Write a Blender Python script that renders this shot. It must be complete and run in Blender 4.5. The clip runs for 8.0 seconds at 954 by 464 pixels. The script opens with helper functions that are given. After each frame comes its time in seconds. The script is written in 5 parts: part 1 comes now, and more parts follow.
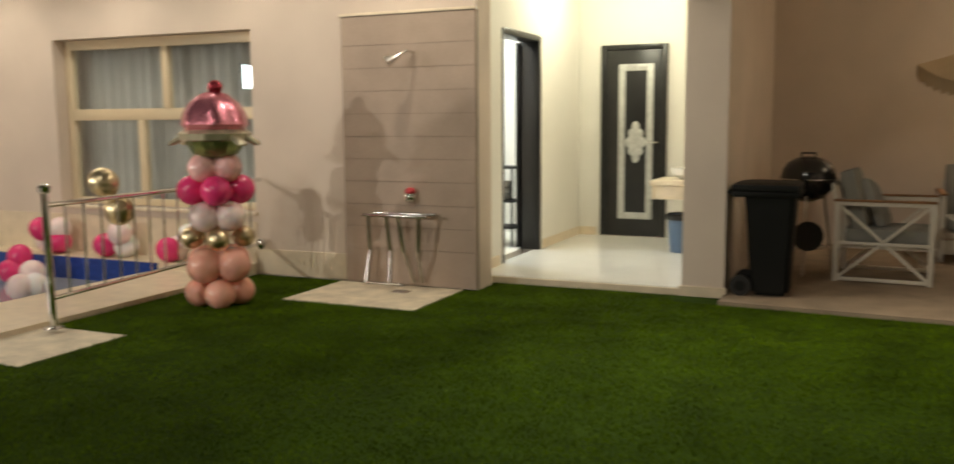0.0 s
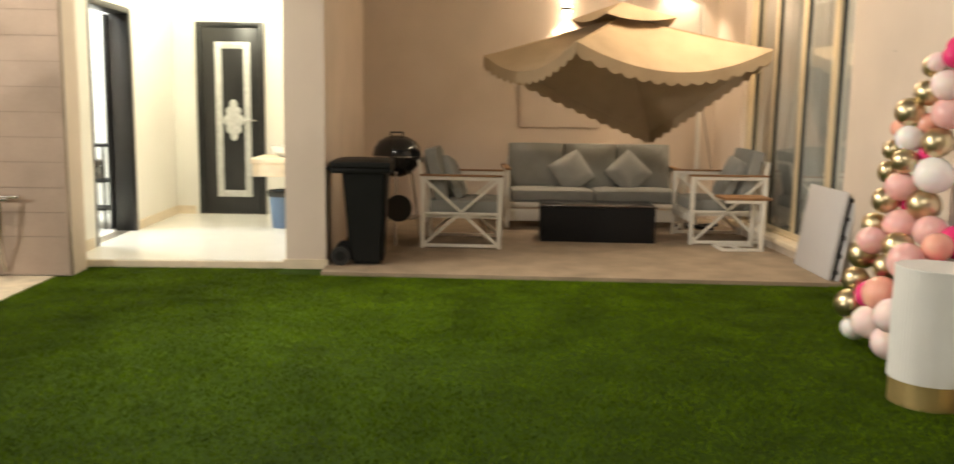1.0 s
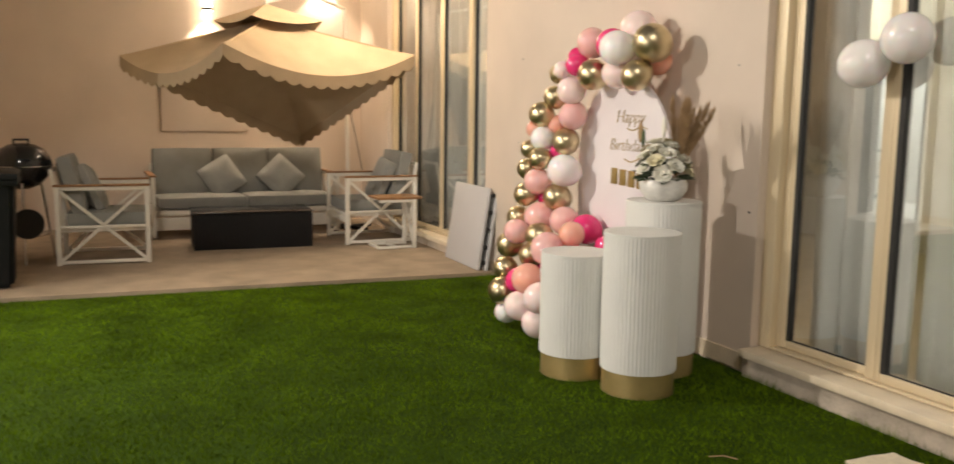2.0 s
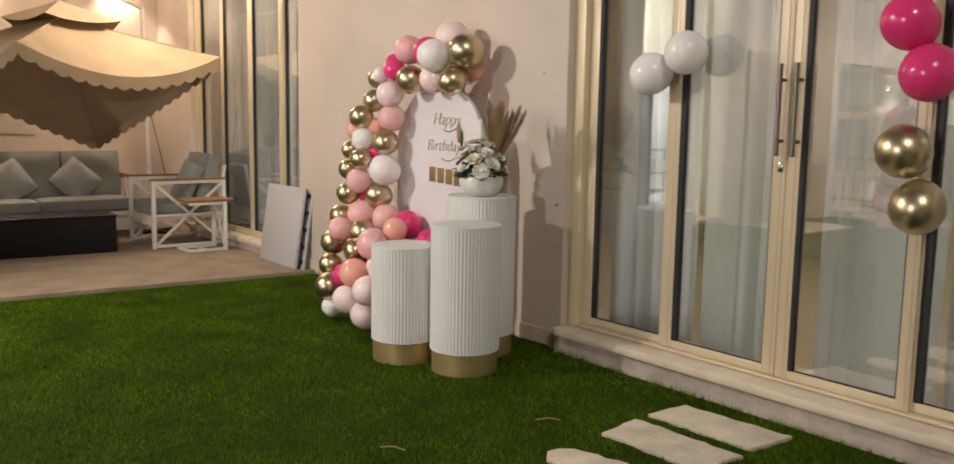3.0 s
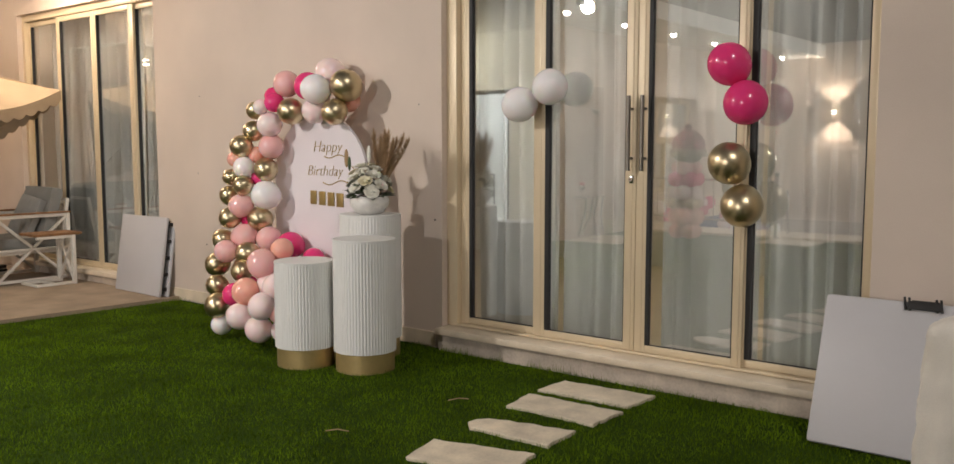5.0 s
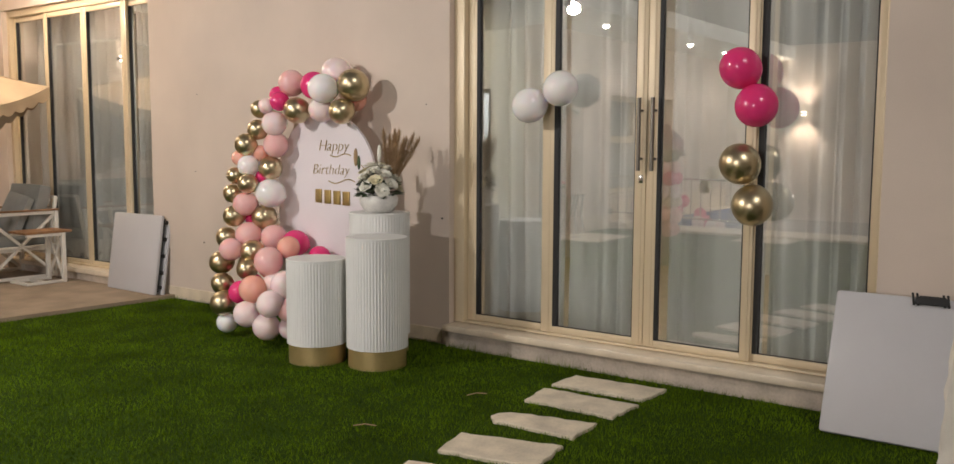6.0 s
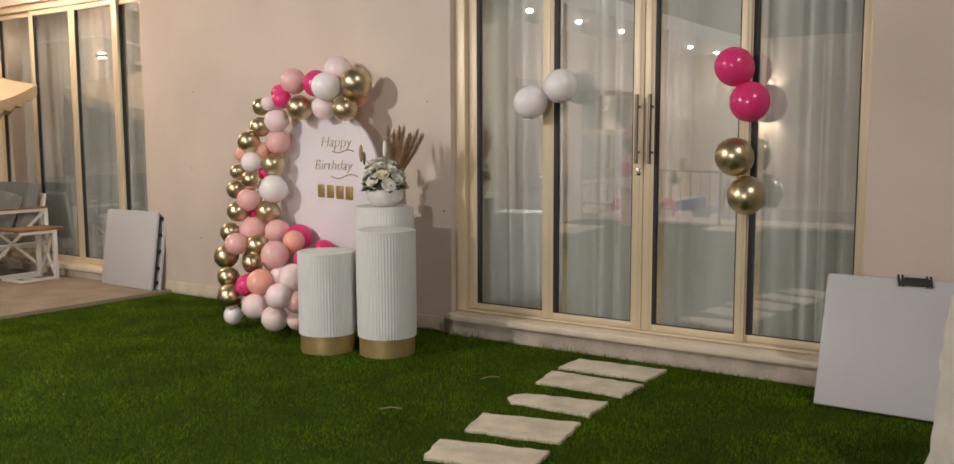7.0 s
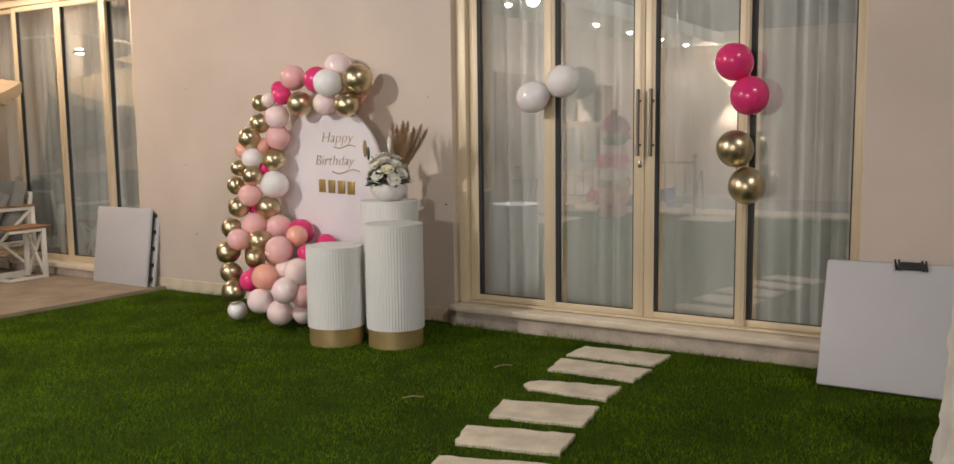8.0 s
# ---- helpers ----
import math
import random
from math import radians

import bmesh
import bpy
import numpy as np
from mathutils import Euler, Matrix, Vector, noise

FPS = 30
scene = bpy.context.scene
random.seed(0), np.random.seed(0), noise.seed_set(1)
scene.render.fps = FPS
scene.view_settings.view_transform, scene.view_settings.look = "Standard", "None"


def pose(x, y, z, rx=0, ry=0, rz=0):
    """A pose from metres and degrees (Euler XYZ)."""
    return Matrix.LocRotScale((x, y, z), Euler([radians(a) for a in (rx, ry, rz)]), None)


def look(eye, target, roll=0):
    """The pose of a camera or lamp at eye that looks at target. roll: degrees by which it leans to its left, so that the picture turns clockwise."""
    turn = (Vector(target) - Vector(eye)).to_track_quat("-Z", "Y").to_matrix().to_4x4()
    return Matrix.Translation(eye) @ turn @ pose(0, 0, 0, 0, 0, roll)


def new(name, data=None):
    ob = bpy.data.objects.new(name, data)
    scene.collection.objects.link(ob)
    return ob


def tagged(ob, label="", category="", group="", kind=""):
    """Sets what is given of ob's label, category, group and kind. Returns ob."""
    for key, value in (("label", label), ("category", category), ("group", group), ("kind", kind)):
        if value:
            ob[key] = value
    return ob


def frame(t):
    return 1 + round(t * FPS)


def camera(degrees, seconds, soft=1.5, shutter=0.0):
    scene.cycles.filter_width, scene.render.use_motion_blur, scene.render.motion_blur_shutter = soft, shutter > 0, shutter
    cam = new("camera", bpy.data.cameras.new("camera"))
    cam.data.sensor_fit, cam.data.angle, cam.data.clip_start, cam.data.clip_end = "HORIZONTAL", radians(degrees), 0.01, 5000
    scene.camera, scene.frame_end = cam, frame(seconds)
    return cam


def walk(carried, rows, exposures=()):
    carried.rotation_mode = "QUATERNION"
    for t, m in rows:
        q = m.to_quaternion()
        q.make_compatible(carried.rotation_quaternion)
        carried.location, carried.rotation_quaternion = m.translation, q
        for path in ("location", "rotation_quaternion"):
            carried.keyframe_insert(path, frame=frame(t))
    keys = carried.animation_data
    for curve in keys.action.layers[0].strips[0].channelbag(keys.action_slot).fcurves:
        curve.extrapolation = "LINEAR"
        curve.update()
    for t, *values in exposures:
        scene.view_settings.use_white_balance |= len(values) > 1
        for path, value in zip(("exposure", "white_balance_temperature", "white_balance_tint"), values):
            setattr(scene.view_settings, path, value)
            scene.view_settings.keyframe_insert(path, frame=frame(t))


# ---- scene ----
cam = camera(55.9, 8.0, soft=1.5, shutter=0.3)
PATH = [
    (0, (0.463, 0.356, 1.456), (-0.33, 2.175, 1.213), -0.4),
    (0.5, (0.5, 0.2, 1.442), (0.125, 2.15, 1.204), 0.3),
    (1, (0.474, 0.052, 1.474), (0.539, 2.03, 1.186), 0.9),
    (1.5, (0.415, 0.075, 1.484), (0.901, 1.995, 1.209), 0.0),
    (2, (0.334, 0.064, 1.484), (1.155, 1.867, 1.212), 0.8),
    (3.5, (-0.302, -0.187, 1.484), (1.031, 1.284, 1.246), 0.1),
    (4, (-0.568, -0.174, 1.468), (0.861, 1.21, 1.265), -0.7),
    (4.5, (-0.798, -0.209, 1.46), (0.721, 1.077, 1.264), -0.3),
    (5, (-0.994, -0.238, 1.449), (0.557, 1.011, 1.259), -0.0),
    (6.5, (-1.463, 0.05, 1.473), (0.17, 1.187, 1.271), 0.1),
    (7, (-1.687, 0.066, 1.483), (-0.031, 1.168, 1.272), -0.2),
    (7.5, (-1.828, 0.096, 1.479), (-0.166, 1.186, 1.255), -0.0),
    (8, (-1.977, 0.256, 1.5), (-0.276, 1.283, 1.272), -0.7),
]
walk(cam, [(t, look(eye, target, roll)) for t, eye, target, roll in PATH],
     exposures=[(0.0, -0.12, 6700, 5), (0.5, 0.1, 6700, 5), (1.0, 0.72, 6700, 7), (1.5, 0.82, 6700, 8), (2.0, 0.78, 6550, 9), (3.5, 0.42, 6100, 12), (8.0, 0.40, 6050, 12)])

# ---- night sky and lamps ----
world = bpy.data.worlds.new("night")
scene.world = world
world.use_nodes = True
world.node_tree.nodes["Background"].inputs[0].default_value = (0.86, 0.78, 0.70, 1)
world.node_tree.nodes["Background"].inputs[1].default_value = 0.06

WARM = (1.0, 0.80, 0.60)
NEUTRAL = (1.0, 0.87, 0.74)


def lamp(name, kind, where, target, watts, colour, size=0.05, cone=120, blend=0.7):
    data = bpy.data.lights.new(name, kind)
    data.energy, data.color = watts, colour
    if kind == "SPOT":
        data.spot_size, data.spot_blend, data.shadow_soft_size = radians(cone), blend, size
    elif kind == "AREA":
        data.size = size
    else:
        data.shadow_soft_size = size
    ob = new(name, data)
    ob.matrix_world = look(where, target)
    return ob


SPOT_X = (-9.8, -8.2, -6.5, -4.9, -3.3, -1.7)
for sx in SPOT_X:
    lamp("downlight_lamp", "SPOT", (sx, 6.7, 3.25), (sx, 6.4, 0), 62, NEUTRAL, 0.05, 150, 0.6)
lamp("garden_flood", "SPOT", (-8.6, -5.6, 2.75), (-6.3, 7.5, 1.0), 1400, (1.0, 0.93, 0.86), 0.05, 48, 0.7)
# added high fill: no such lamp is known, it brightens lawn and wall
lamp("added_roof_fill", "SPOT", (-2.6, -5.5, 8.4), (2, 4, 0.5), 950, (1.0, 0.92, 0.82), 0.60, 150, 0.4)
# made-up fill at the soffit edge, there to lift garland and turf
lamp("added_eaves_fill", "SPOT", (-1.0, 5.93, 3.2), (1.9, 4.2, 0.6), 360, (1.0, 0.90, 0.79), 0.08, 140, 0.6)
lamp("west_flood", "SPOT", (-10.25, 0.95, 2.33), (3.0, 6.3, 1.3), 840, (1.0, 0.92, 0.84), 0.18, 64, 0.8)
SCONCES = ((1.92, 11.40, 2.62, 0, -1), (3.35, 11.40, 3.08, 0, -1), (-10.38, 5.8, 2.15, 1, 0))
for x, y, z, nx, ny in SCONCES:
    lamp("sconce_up_lamp", "SPOT", (x, y, z + 0.045), (x + nx * 0.03, y + ny * 0.03, z + 1), 52 if ny else 170, WARM, 0.03, 95, 0.4)
    lamp("sconce_down_lamp", "SPOT", (x, y, z - 0.045), (x + nx * 0.03, y + ny * 0.03, z - 1), 52 if ny else 170, WARM, 0.03, 95, 0.4)
lamp("porch_lamp", "POINT", (-1.95, 9.9, 2.95), (-1.95, 9.9, 0), 62, (1.0, 0.95, 0.74), 0.12)
lamp("washroom_lamp", "POINT", (-4.0, 9.2, 2.8), (-4, 9.2, 0), 130, (0.86, 0.93, 1.0), 0.12)
lamp("terrace_lamp", "POINT", (3.1, 9.0, 3.1), (3.1, 9.0, 0), 46, WARM, 0.10)
lamp("living_room_lamp", "POINT", (5.8, 2.5, 2.9), (5.8, 2.5, 0), 40, WARM, 0.12)


# ---- materials ----
def material(name, base, rough=0.6, metal=0.0, vary=0.12, scale=4.0, fine=90.0, bump=0.15, dist=0.004, **more):
    m = bpy.data.materials.new(name)
    m.use_nodes = True
    nt = m.node_tree
    bsdf = nt.nodes["Principled BSDF"]
    geo = nt.nodes.new("ShaderNodeNewGeometry")
    big, small = nt.nodes.new("ShaderNodeTexNoise"), nt.nodes.new("ShaderNodeTexNoise")
    for n, s in ((big, scale), (small, fine)):
        n.inputs["Scale"].default_value, n.inputs["Detail"].default_value = s, 4.0
        nt.links.new(geo.outputs["Position"], n.inputs["Vector"])
    add = nt.nodes.new("ShaderNodeMath")
    add.operation = "MULTIPLY_ADD"
    add.inputs[1].default_value = 0.35
    nt.links.new(small.outputs["Fac"], add.inputs[0])
    nt.links.new(big.outputs["Fac"], add.inputs[2])
    ramp = nt.nodes.new("ShaderNodeValToRGB")
    lo, hi = ramp.color_ramp.elements
    lo.position, hi.position = 0.42, 0.95
    lo.color = (*[c * (1 - vary) for c in base], 1)
    hi.color = (*[min(1, c * (1 + vary * 0.6)) for c in base], 1)
    nt.links.new(add.outputs[0], ramp.inputs[0])
    nt.links.new(ramp.outputs[0], bsdf.inputs["Base Color"])
    bsdf.inputs["Roughness"].default_value, bsdf.inputs["Metallic"].default_value = rough, metal
    if bump:
        b = nt.nodes.new("ShaderNodeBump")
        b.inputs["Strength"].default_value, b.inputs["Distance"].default_value = bump, dist
        nt.links.new(small.outputs["Fac"], b.inputs["Height"])
        nt.links.new(b.outputs[0], bsdf.inputs["Normal"])
    for key, value in more.items():
        bsdf.inputs[key.replace("_", " ")].default_value = value
    return m


def glowing(name, colour, strength):
    m = bpy.data.materials.new(name)
    m.use_nodes = True
    bsdf = m.node_tree.nodes["Principled BSDF"]
    bsdf.inputs["Emission Color"].default_value = (*colour, 1)
    bsdf.inputs["Emission Strength"].default_value = strength
    return m


WALL = material("cream_render", (0.66, 0.56, 0.47), 0.85, vary=0.10, scale=1.3, fine=160, bump=0.25, dist=0.003)
WALL_WHITE = material("white_paint", (0.78, 0.76, 0.70), 0.7, vary=0.05, scale=1.5, fine=140, bump=0.1)
PLINTH = material("stained_plinth", (0.54, 0.46, 0.37), 0.9, vary=0.38, scale=5, fine=60, bump=0.4)
MARBLE = material("cream_marble", (0.74, 0.63, 0.47), 0.35, vary=0.14, scale=7, fine=70, bump=0.06)
PORCH_TILE = material("white_floor_tile", (0.78, 0.77, 0.73), 0.18, vary=0.05, scale=3, fine=40, bump=0.02)
PAVING = material("terrace_paving", (0.30, 0.23, 0.16), 0.8, vary=0.30, scale=3.5, fine=120, bump=0.35)
SLAB = material("stepping_stone", (0.70, 0.61, 0.46), 0.85, vary=0.28, scale=6, fine=70, bump=0.5, dist=0.006)
TURF_BASE = material("turf_backing", (0.027, 0.055, 0.002), 0.95, vary=0.4, scale=2.2, fine=120, bump=0.5, Specular_IOR_Level=0.1)
FRAME = material("champagne_aluminium", (0.70, 0.58, 0.39), 0.4, 0.12, vary=0.05, scale=2, fine=200, bump=0.03)
SEAL = material("black_seal", (0.015, 0.014, 0.013), 0.6, vary=0.2)
STEEL = material("brushed_steel", (0.55, 0.53, 0.50), 0.22, 1.0, vary=0.08, scale=5, fine=300, bump=0.05)
DARK_STEEL = material("dark_brushed_steel", (0.22, 0.20, 0.17), 0.38, 0.9, vary=0.1, scale=5, fine=300, bump=0.05)
CHROME = material("chrome", (0.75, 0.74, 0.72), 0.08, 1.0, vary=0.05, bump=0.0)
CURTAIN = material("grey_curtain", (0.57, 0.56, 0.53), 0.9, vary=0.08, scale=2, fine=250, bump=0.2)
BLACK_DOOR = material("black_door", (0.012, 0.012, 0.012), 0.35, vary=0.3, bump=0.05)
SILVER = material("silver_inlay", (0.55, 0.56, 0.54), 0.45, 0.3, vary=0.25, scale=25, fine=120, bump=0.3)
TAUPE = material("taupe_tile", (0.40, 0.305, 0.235), 0.6, vary=0.16, scale=2.5, fine=60, bump=0.2)
GROUT = material("dark_grout", (0.24, 0.19, 0.155), 0.9, vary=0.1)
WHITE_METAL = material("white_lacquer", (0.74, 0.70, 0.62), 0.4, vary=0.06, bump=0.04)
CUSHION = material("grey_cushion", (0.27, 0.27, 0.25), 0.95, vary=0.14, scale=5, fine=260, bump=0.4)
PILLOW = material("grey_pillow", (0.31, 0.31, 0.29), 0.95, vary=0.14, scale=7, fine=260, bump=0.4)
TEAK = material("oiled_teak", (0.30, 0.15, 0.06), 0.5, vary=0.35, scale=14, fine=90, bump=0.2)
WICKER = material("black_wicker", (0.008, 0.0075, 0.0075), 0.65, vary=0.4, scale=60, fine=180, bump=0.7, dist=0.006, Specular_IOR_Level=0.25)
BIN_PLASTIC = material("black_bin_plastic", (0.006, 0.0065, 0.006), 0.6, vary=0.25, scale=6, fine=150, bump=0.15, Specular_IOR_Level=0.25)
ENAMEL = material("black_enamel", (0.012, 0.012, 0.013), 0.12, vary=0.2, bump=0.02)
CANVAS = material("sand_canvas", (0.50, 0.38, 0.245), 0.9, vary=0.14, scale=3, fine=300, bump=0.3)
PLASTIC_WHITE = material("white_plastic", (0.53, 0.52, 0.525), 0.45, vary=0.05, scale=3, fine=120, bump=0.06)
PED_WHITE = material("white_pedestal_paint", (0.70, 0.70, 0.67), 0.5, vary=0.06, scale=4, fine=150, bump=0.05)
BRASS = material("brushed_gold", (0.60, 0.45, 0.20), 0.38, 0.7, vary=0.15, scale=9, fine=160, bump=0.08)
PANEL_WHITE = material("backdrop_board", (0.78, 0.73, 0.75), 0.55, vary=0.05, scale=2, fine=150, bump=0.03)
GOLD_PRINT = material("gold_lettering", (0.45, 0.32, 0.12), 0.35, 0.6, vary=0.1, bump=0.0)
VASE = material("white_marble_vase", (0.74, 0.72, 0.68), 0.3, vary=0.22, scale=16, fine=60, bump=0.05)
PETAL = material("white_petal", (0.84, 0.82, 0.72), 0.7, vary=0.08, scale=20, bump=0.1)
PETAL_CREAM = material("cream_petal", (0.80, 0.74, 0.52), 0.7, vary=0.1, scale=20, bump=0.1)
LEAF = material("dark_leaf", (0.05, 0.085, 0.03), 0.5, vary=0.4, scale=25, bump=0.1)
PAMPAS = material("dried_pampas", (0.42, 0.28, 0.15), 0.95, vary=0.25, scale=20, bump=0.0)
FABRIC = material("white_cover_fabric", (0.74, 0.69, 0.61), 0.9, vary=0.12, scale=6, fine=220, bump=0.3)
POOL_TILE = material("blue_pool_tile", (0.02, 0.06, 0.30), 0.2, vary=0.3, scale=25, fine=60, bump=0.1)
WATER = material("pool_water", (0.30, 0.32, 0.36), 0.04, vary=0.1, scale=2, fine=7, bump=0.12, dist=0.02, IOR=1.33)
BLUE_PLASTIC = material("blue_grey_plastic", (0.10, 0.16, 0.26), 0.45, vary=0.1, bump=0.05)
RED_PLASTIC = material("red_cap", (0.55, 0.05, 0.06), 0.4, vary=0.1, bump=0.0)
FOIL_PINK = material("pink_foil", (0.62, 0.22, 0.28), 0.2, 0.75, vary=0.2, scale=14, fine=40, bump=0.5, dist=0.01)
FOIL_RED = material("red_foil", (0.35, 0.04, 0.06), 0.2, 0.75, vary=0.2, scale=14, fine=40, bump=0.4, dist=0.01)
FOIL_GREEN = material("green_foil", (0.22, 0.28, 0.10), 0.25, 0.7, vary=0.25, scale=14, fine=40, bump=0.5, dist=0.01)
FOIL_CREAM = material("cream_foil", (0.52, 0.48, 0.34), 0.25, 0.6, vary=0.2, scale=14, fine=40, bump=0.5, dist=0.01)
LATEX = {
    "white": material("white_latex", (0.90, 0.865, 0.855), 0.22, vary=0.03, bump=0.0, Subsurface_Weight=0.2),
    "rose": material("pale_rose_latex", (0.90, 0.73, 0.71), 0.22, vary=0.04, bump=0.0, Subsurface_Weight=0.2),
    "pink": material("pink_latex", (0.85, 0.50, 0.48), 0.22, vary=0.04, bump=0.0, Subsurface_Weight=0.2),
    "salmon": material("salmon_latex", (0.87, 0.44, 0.34), 0.22, vary=0.04, bump=0.0, Subsurface_Weight=0.2),
    "hot": material("hot_pink_latex", (0.77, 0.045, 0.20), 0.2, vary=0.05, bump=0.0, Subsurface_Weight=0.15),
    "gold": material("gold_chrome_latex", (0.62, 0.52, 0.33), 0.33, 1.0, vary=0.08, scale=12, bump=0.0),
}
WORDS = {"white": "white latex", "rose": "pale rose latex", "pink": "pink latex", "salmon": "salmon latex", "hot": "hot pink latex", "gold": "gold chrome"}
SPOT_GLOW = glowing("downlight_glow", (1.0, 0.90, 0.76), 150)
SCONCE_GLOW = glowing("sconce_glow", (1.0, 0.80, 0.55), 30)
COOL_GLOW = glowing("cool_lens_glow", (0.80, 0.92, 1.0), 14)
DOME_GLOW = glowing("ceiling_lamp_glow", (1.0, 0.96, 0.82), 14)

GLASS = bpy.data.materials.new("window_glass")
GLASS.use_nodes = True
_bsdf = GLASS.node_tree.nodes["Principled BSDF"]
_bsdf.inputs["Base Color"].default_value = (0.90, 0.95, 0.94, 1)
_bsdf.inputs["Roughness"].default_value = 0.0
_bsdf.inputs["IOR"].default_value = 2.25
_bsdf.inputs["Transmission Weight"].default_value = 1.0

# turf blades: colour differs from blade to blade and in wide soft patches
TURF = material("turf_blades", (0.102, 0.166, 0.003), 0.8, vary=0.6, scale=2.4, fine=30, bump=0.0, Specular_IOR_Level=0.05)
_nt = TURF.node_tree
_geo = _nt.nodes.new("ShaderNodeNewGeometry")
_hsv = _nt.nodes.new("ShaderNodeHueSaturation")
_map = _nt.nodes.new("ShaderNodeMapRange")
_map.inputs["To Min"].default_value, _map.inputs["To Max"].default_value = 0.55, 1.5
_nt.links.new(_geo.outputs["Random Per Island"], _map.inputs[0])
_nt.links.new(_map.outputs[0], _hsv.inputs["Value"])
_ramp = [n for n in _nt.nodes if n.bl_idname == "ShaderNodeValToRGB"][0]
_nt.links.new(_ramp.outputs[0], _hsv.inputs["Color"])
_nt.links.new(_hsv.outputs[0], _nt.nodes["Principled BSDF"].inputs["Base Color"])


# ---- mesh tools ----
def box(bm, x0, y0, z0, x1, y1, z1, bevel=0.0):
    r = bmesh.ops.create_cube(bm, size=1)["verts"]
    bmesh.ops.transform(bm, verts=r, matrix=Matrix.LocRotScale(((x0 + x1) / 2, (y0 + y1) / 2, (z0 + z1) / 2), None, (abs(x1 - x0), abs(y1 - y0), abs(z1 - z0))))
    if bevel:
        edges = list({e for v in r for e in v.link_edges})
        bmesh.ops.bevel(bm, geom=edges, offset=bevel, segments=2, affect="EDGES", profile=0.5)
    return bm


def bar(bm, a, b, w, h, bevel=0.0):
    """A beam from a to b of width w (sideways) and height h."""
    a, b = Vector(a), Vector(b)
    tmp = bmesh.new()
    box(tmp, -w / 2, -h / 2, 0, w / 2, h / 2, (b - a).length, bevel)
    q = (b - a).to_track_quat("Z", "Y")
    bmesh.ops.transform(tmp, verts=tmp.verts, matrix=Matrix.Translation(a) @ q.to_matrix().to_4x4())
    return merge(bm, tmp)


def merge(bm, tmp):
    me = bpy.data.meshes.new("tmp")
    tmp.to_mesh(me)
    tmp.free()
    bm.from_mesh(me)
    bpy.data.meshes.remove(me)
    return bm


def tube(bm, a, b, r0, r1=None, seg=14):
    a, b = Vector(a), Vector(b)
    q = (b - a).to_track_quat("Z", "Y")
    bmesh.ops.create_cone(bm, cap_ends=True, segments=seg, radius1=r0, radius2=r0 if r1 is None else r1, depth=(b - a).length,
                          matrix=Matrix.Translation((a + b) / 2) @ q.to_matrix().to_4x4())
    return bm


def run(bm, points, r, seg=10):
    for a, b in zip(points, points[1:]):
        tube(bm, a, b, r, seg=seg)
    for p in points[1:-1]:
        bmesh.ops.create_uvsphere(bm, u_segments=seg, v_segments=6, radius=r, matrix=Matrix.Translation(p))
    return bm


def lathe(bm, c, profile, seg=32, ripple=0.0, waves=0):
    """Turns a profile of (radius, height) round the upright axis through c."""
    rings = []
    for r, z in profile:
        ring = []
        for i in range(seg):
            a = 2 * math.pi * i / seg
            k = r + (ripple * math.cos(waves * a) if r > 0.01 else 0)
            ring.append(bm.verts.new((c[0] + k * math.cos(a), c[1] + k * math.sin(a), c[2] + z)))
        rings.append(ring)
    for lo, hi in zip(rings, rings[1:]):
        for i in range(seg):
            j = (i + 1) % seg
            bm.faces.new((lo[i], lo[j], hi[j], hi[i]))
    bm.faces.new(list(reversed(rings[0])))
    bm.faces.new(rings[-1])
    return bm


def ball(bm, c, r, sx=1, sy=1, sz=1, u=24, v=14):
    bmesh.ops.create_uvsphere(bm, u_segments=u, v_segments=v, radius=r, matrix=Matrix.Translation(c) @ Matrix.Diagonal((sx, sy, sz, 1)))
    return bm


def cushion(bm, c, sx, sy, sz, rot=None, puff=0.35):
    """A stuffed cushion: a rounded block, full in the middle and thin at the seams."""
    tmp = bmesh.new()
    bmesh.ops.create_cube(tmp, size=2)
    bmesh.ops.subdivide_edges(tmp, edges=tmp.edges, cuts=9, use_grid_fill=True)
    for v in tmp.verts:
        x, y, z = v.co
        e = max(abs(x) ** 4, abs(y) ** 4)
        z *= 1 - puff * e
        x *= 1 - 0.05 * (abs(z) ** 3) - 0.02 * y * y
        y *= 1 - 0.05 * (abs(z) ** 3) - 0.02 * x * x
        w = noise.noise(Vector((x * 1.7 + c[0], y * 1.7 + c[1], z + c[2]))) * 0.05
        v.co = (x * sx / 2, y * sy / 2, (z + w) * sz / 2)
    m = Matrix.Translation(c) @ (rot if rot else Matrix())
    bmesh.ops.transform(tmp, verts=tmp.verts, matrix=m)
    return merge(bm, tmp)


BASE = {}


def mesh_of(name, bm, mat, smooth=True, at=(0, 0, 0)):
    bmesh.ops.translate(bm, verts=bm.verts, vec=-Vector(at))
    bmesh.ops.recalc_face_normals(bm, faces=bm.faces)
    me = bpy.data.meshes.new(name)
    bm.to_mesh(me)
    bm.free()
    me.materials.append(mat)
    if smooth:
        me.shade_smooth()
        me.set_sharp_from_angle(angle=radians(38))
    return me


def thing(name, at, label, category, group=""):
    ob = new(name)
    ob.location = at
    BASE[ob] = Vector(at)
    return tagged(ob, label, category, group)


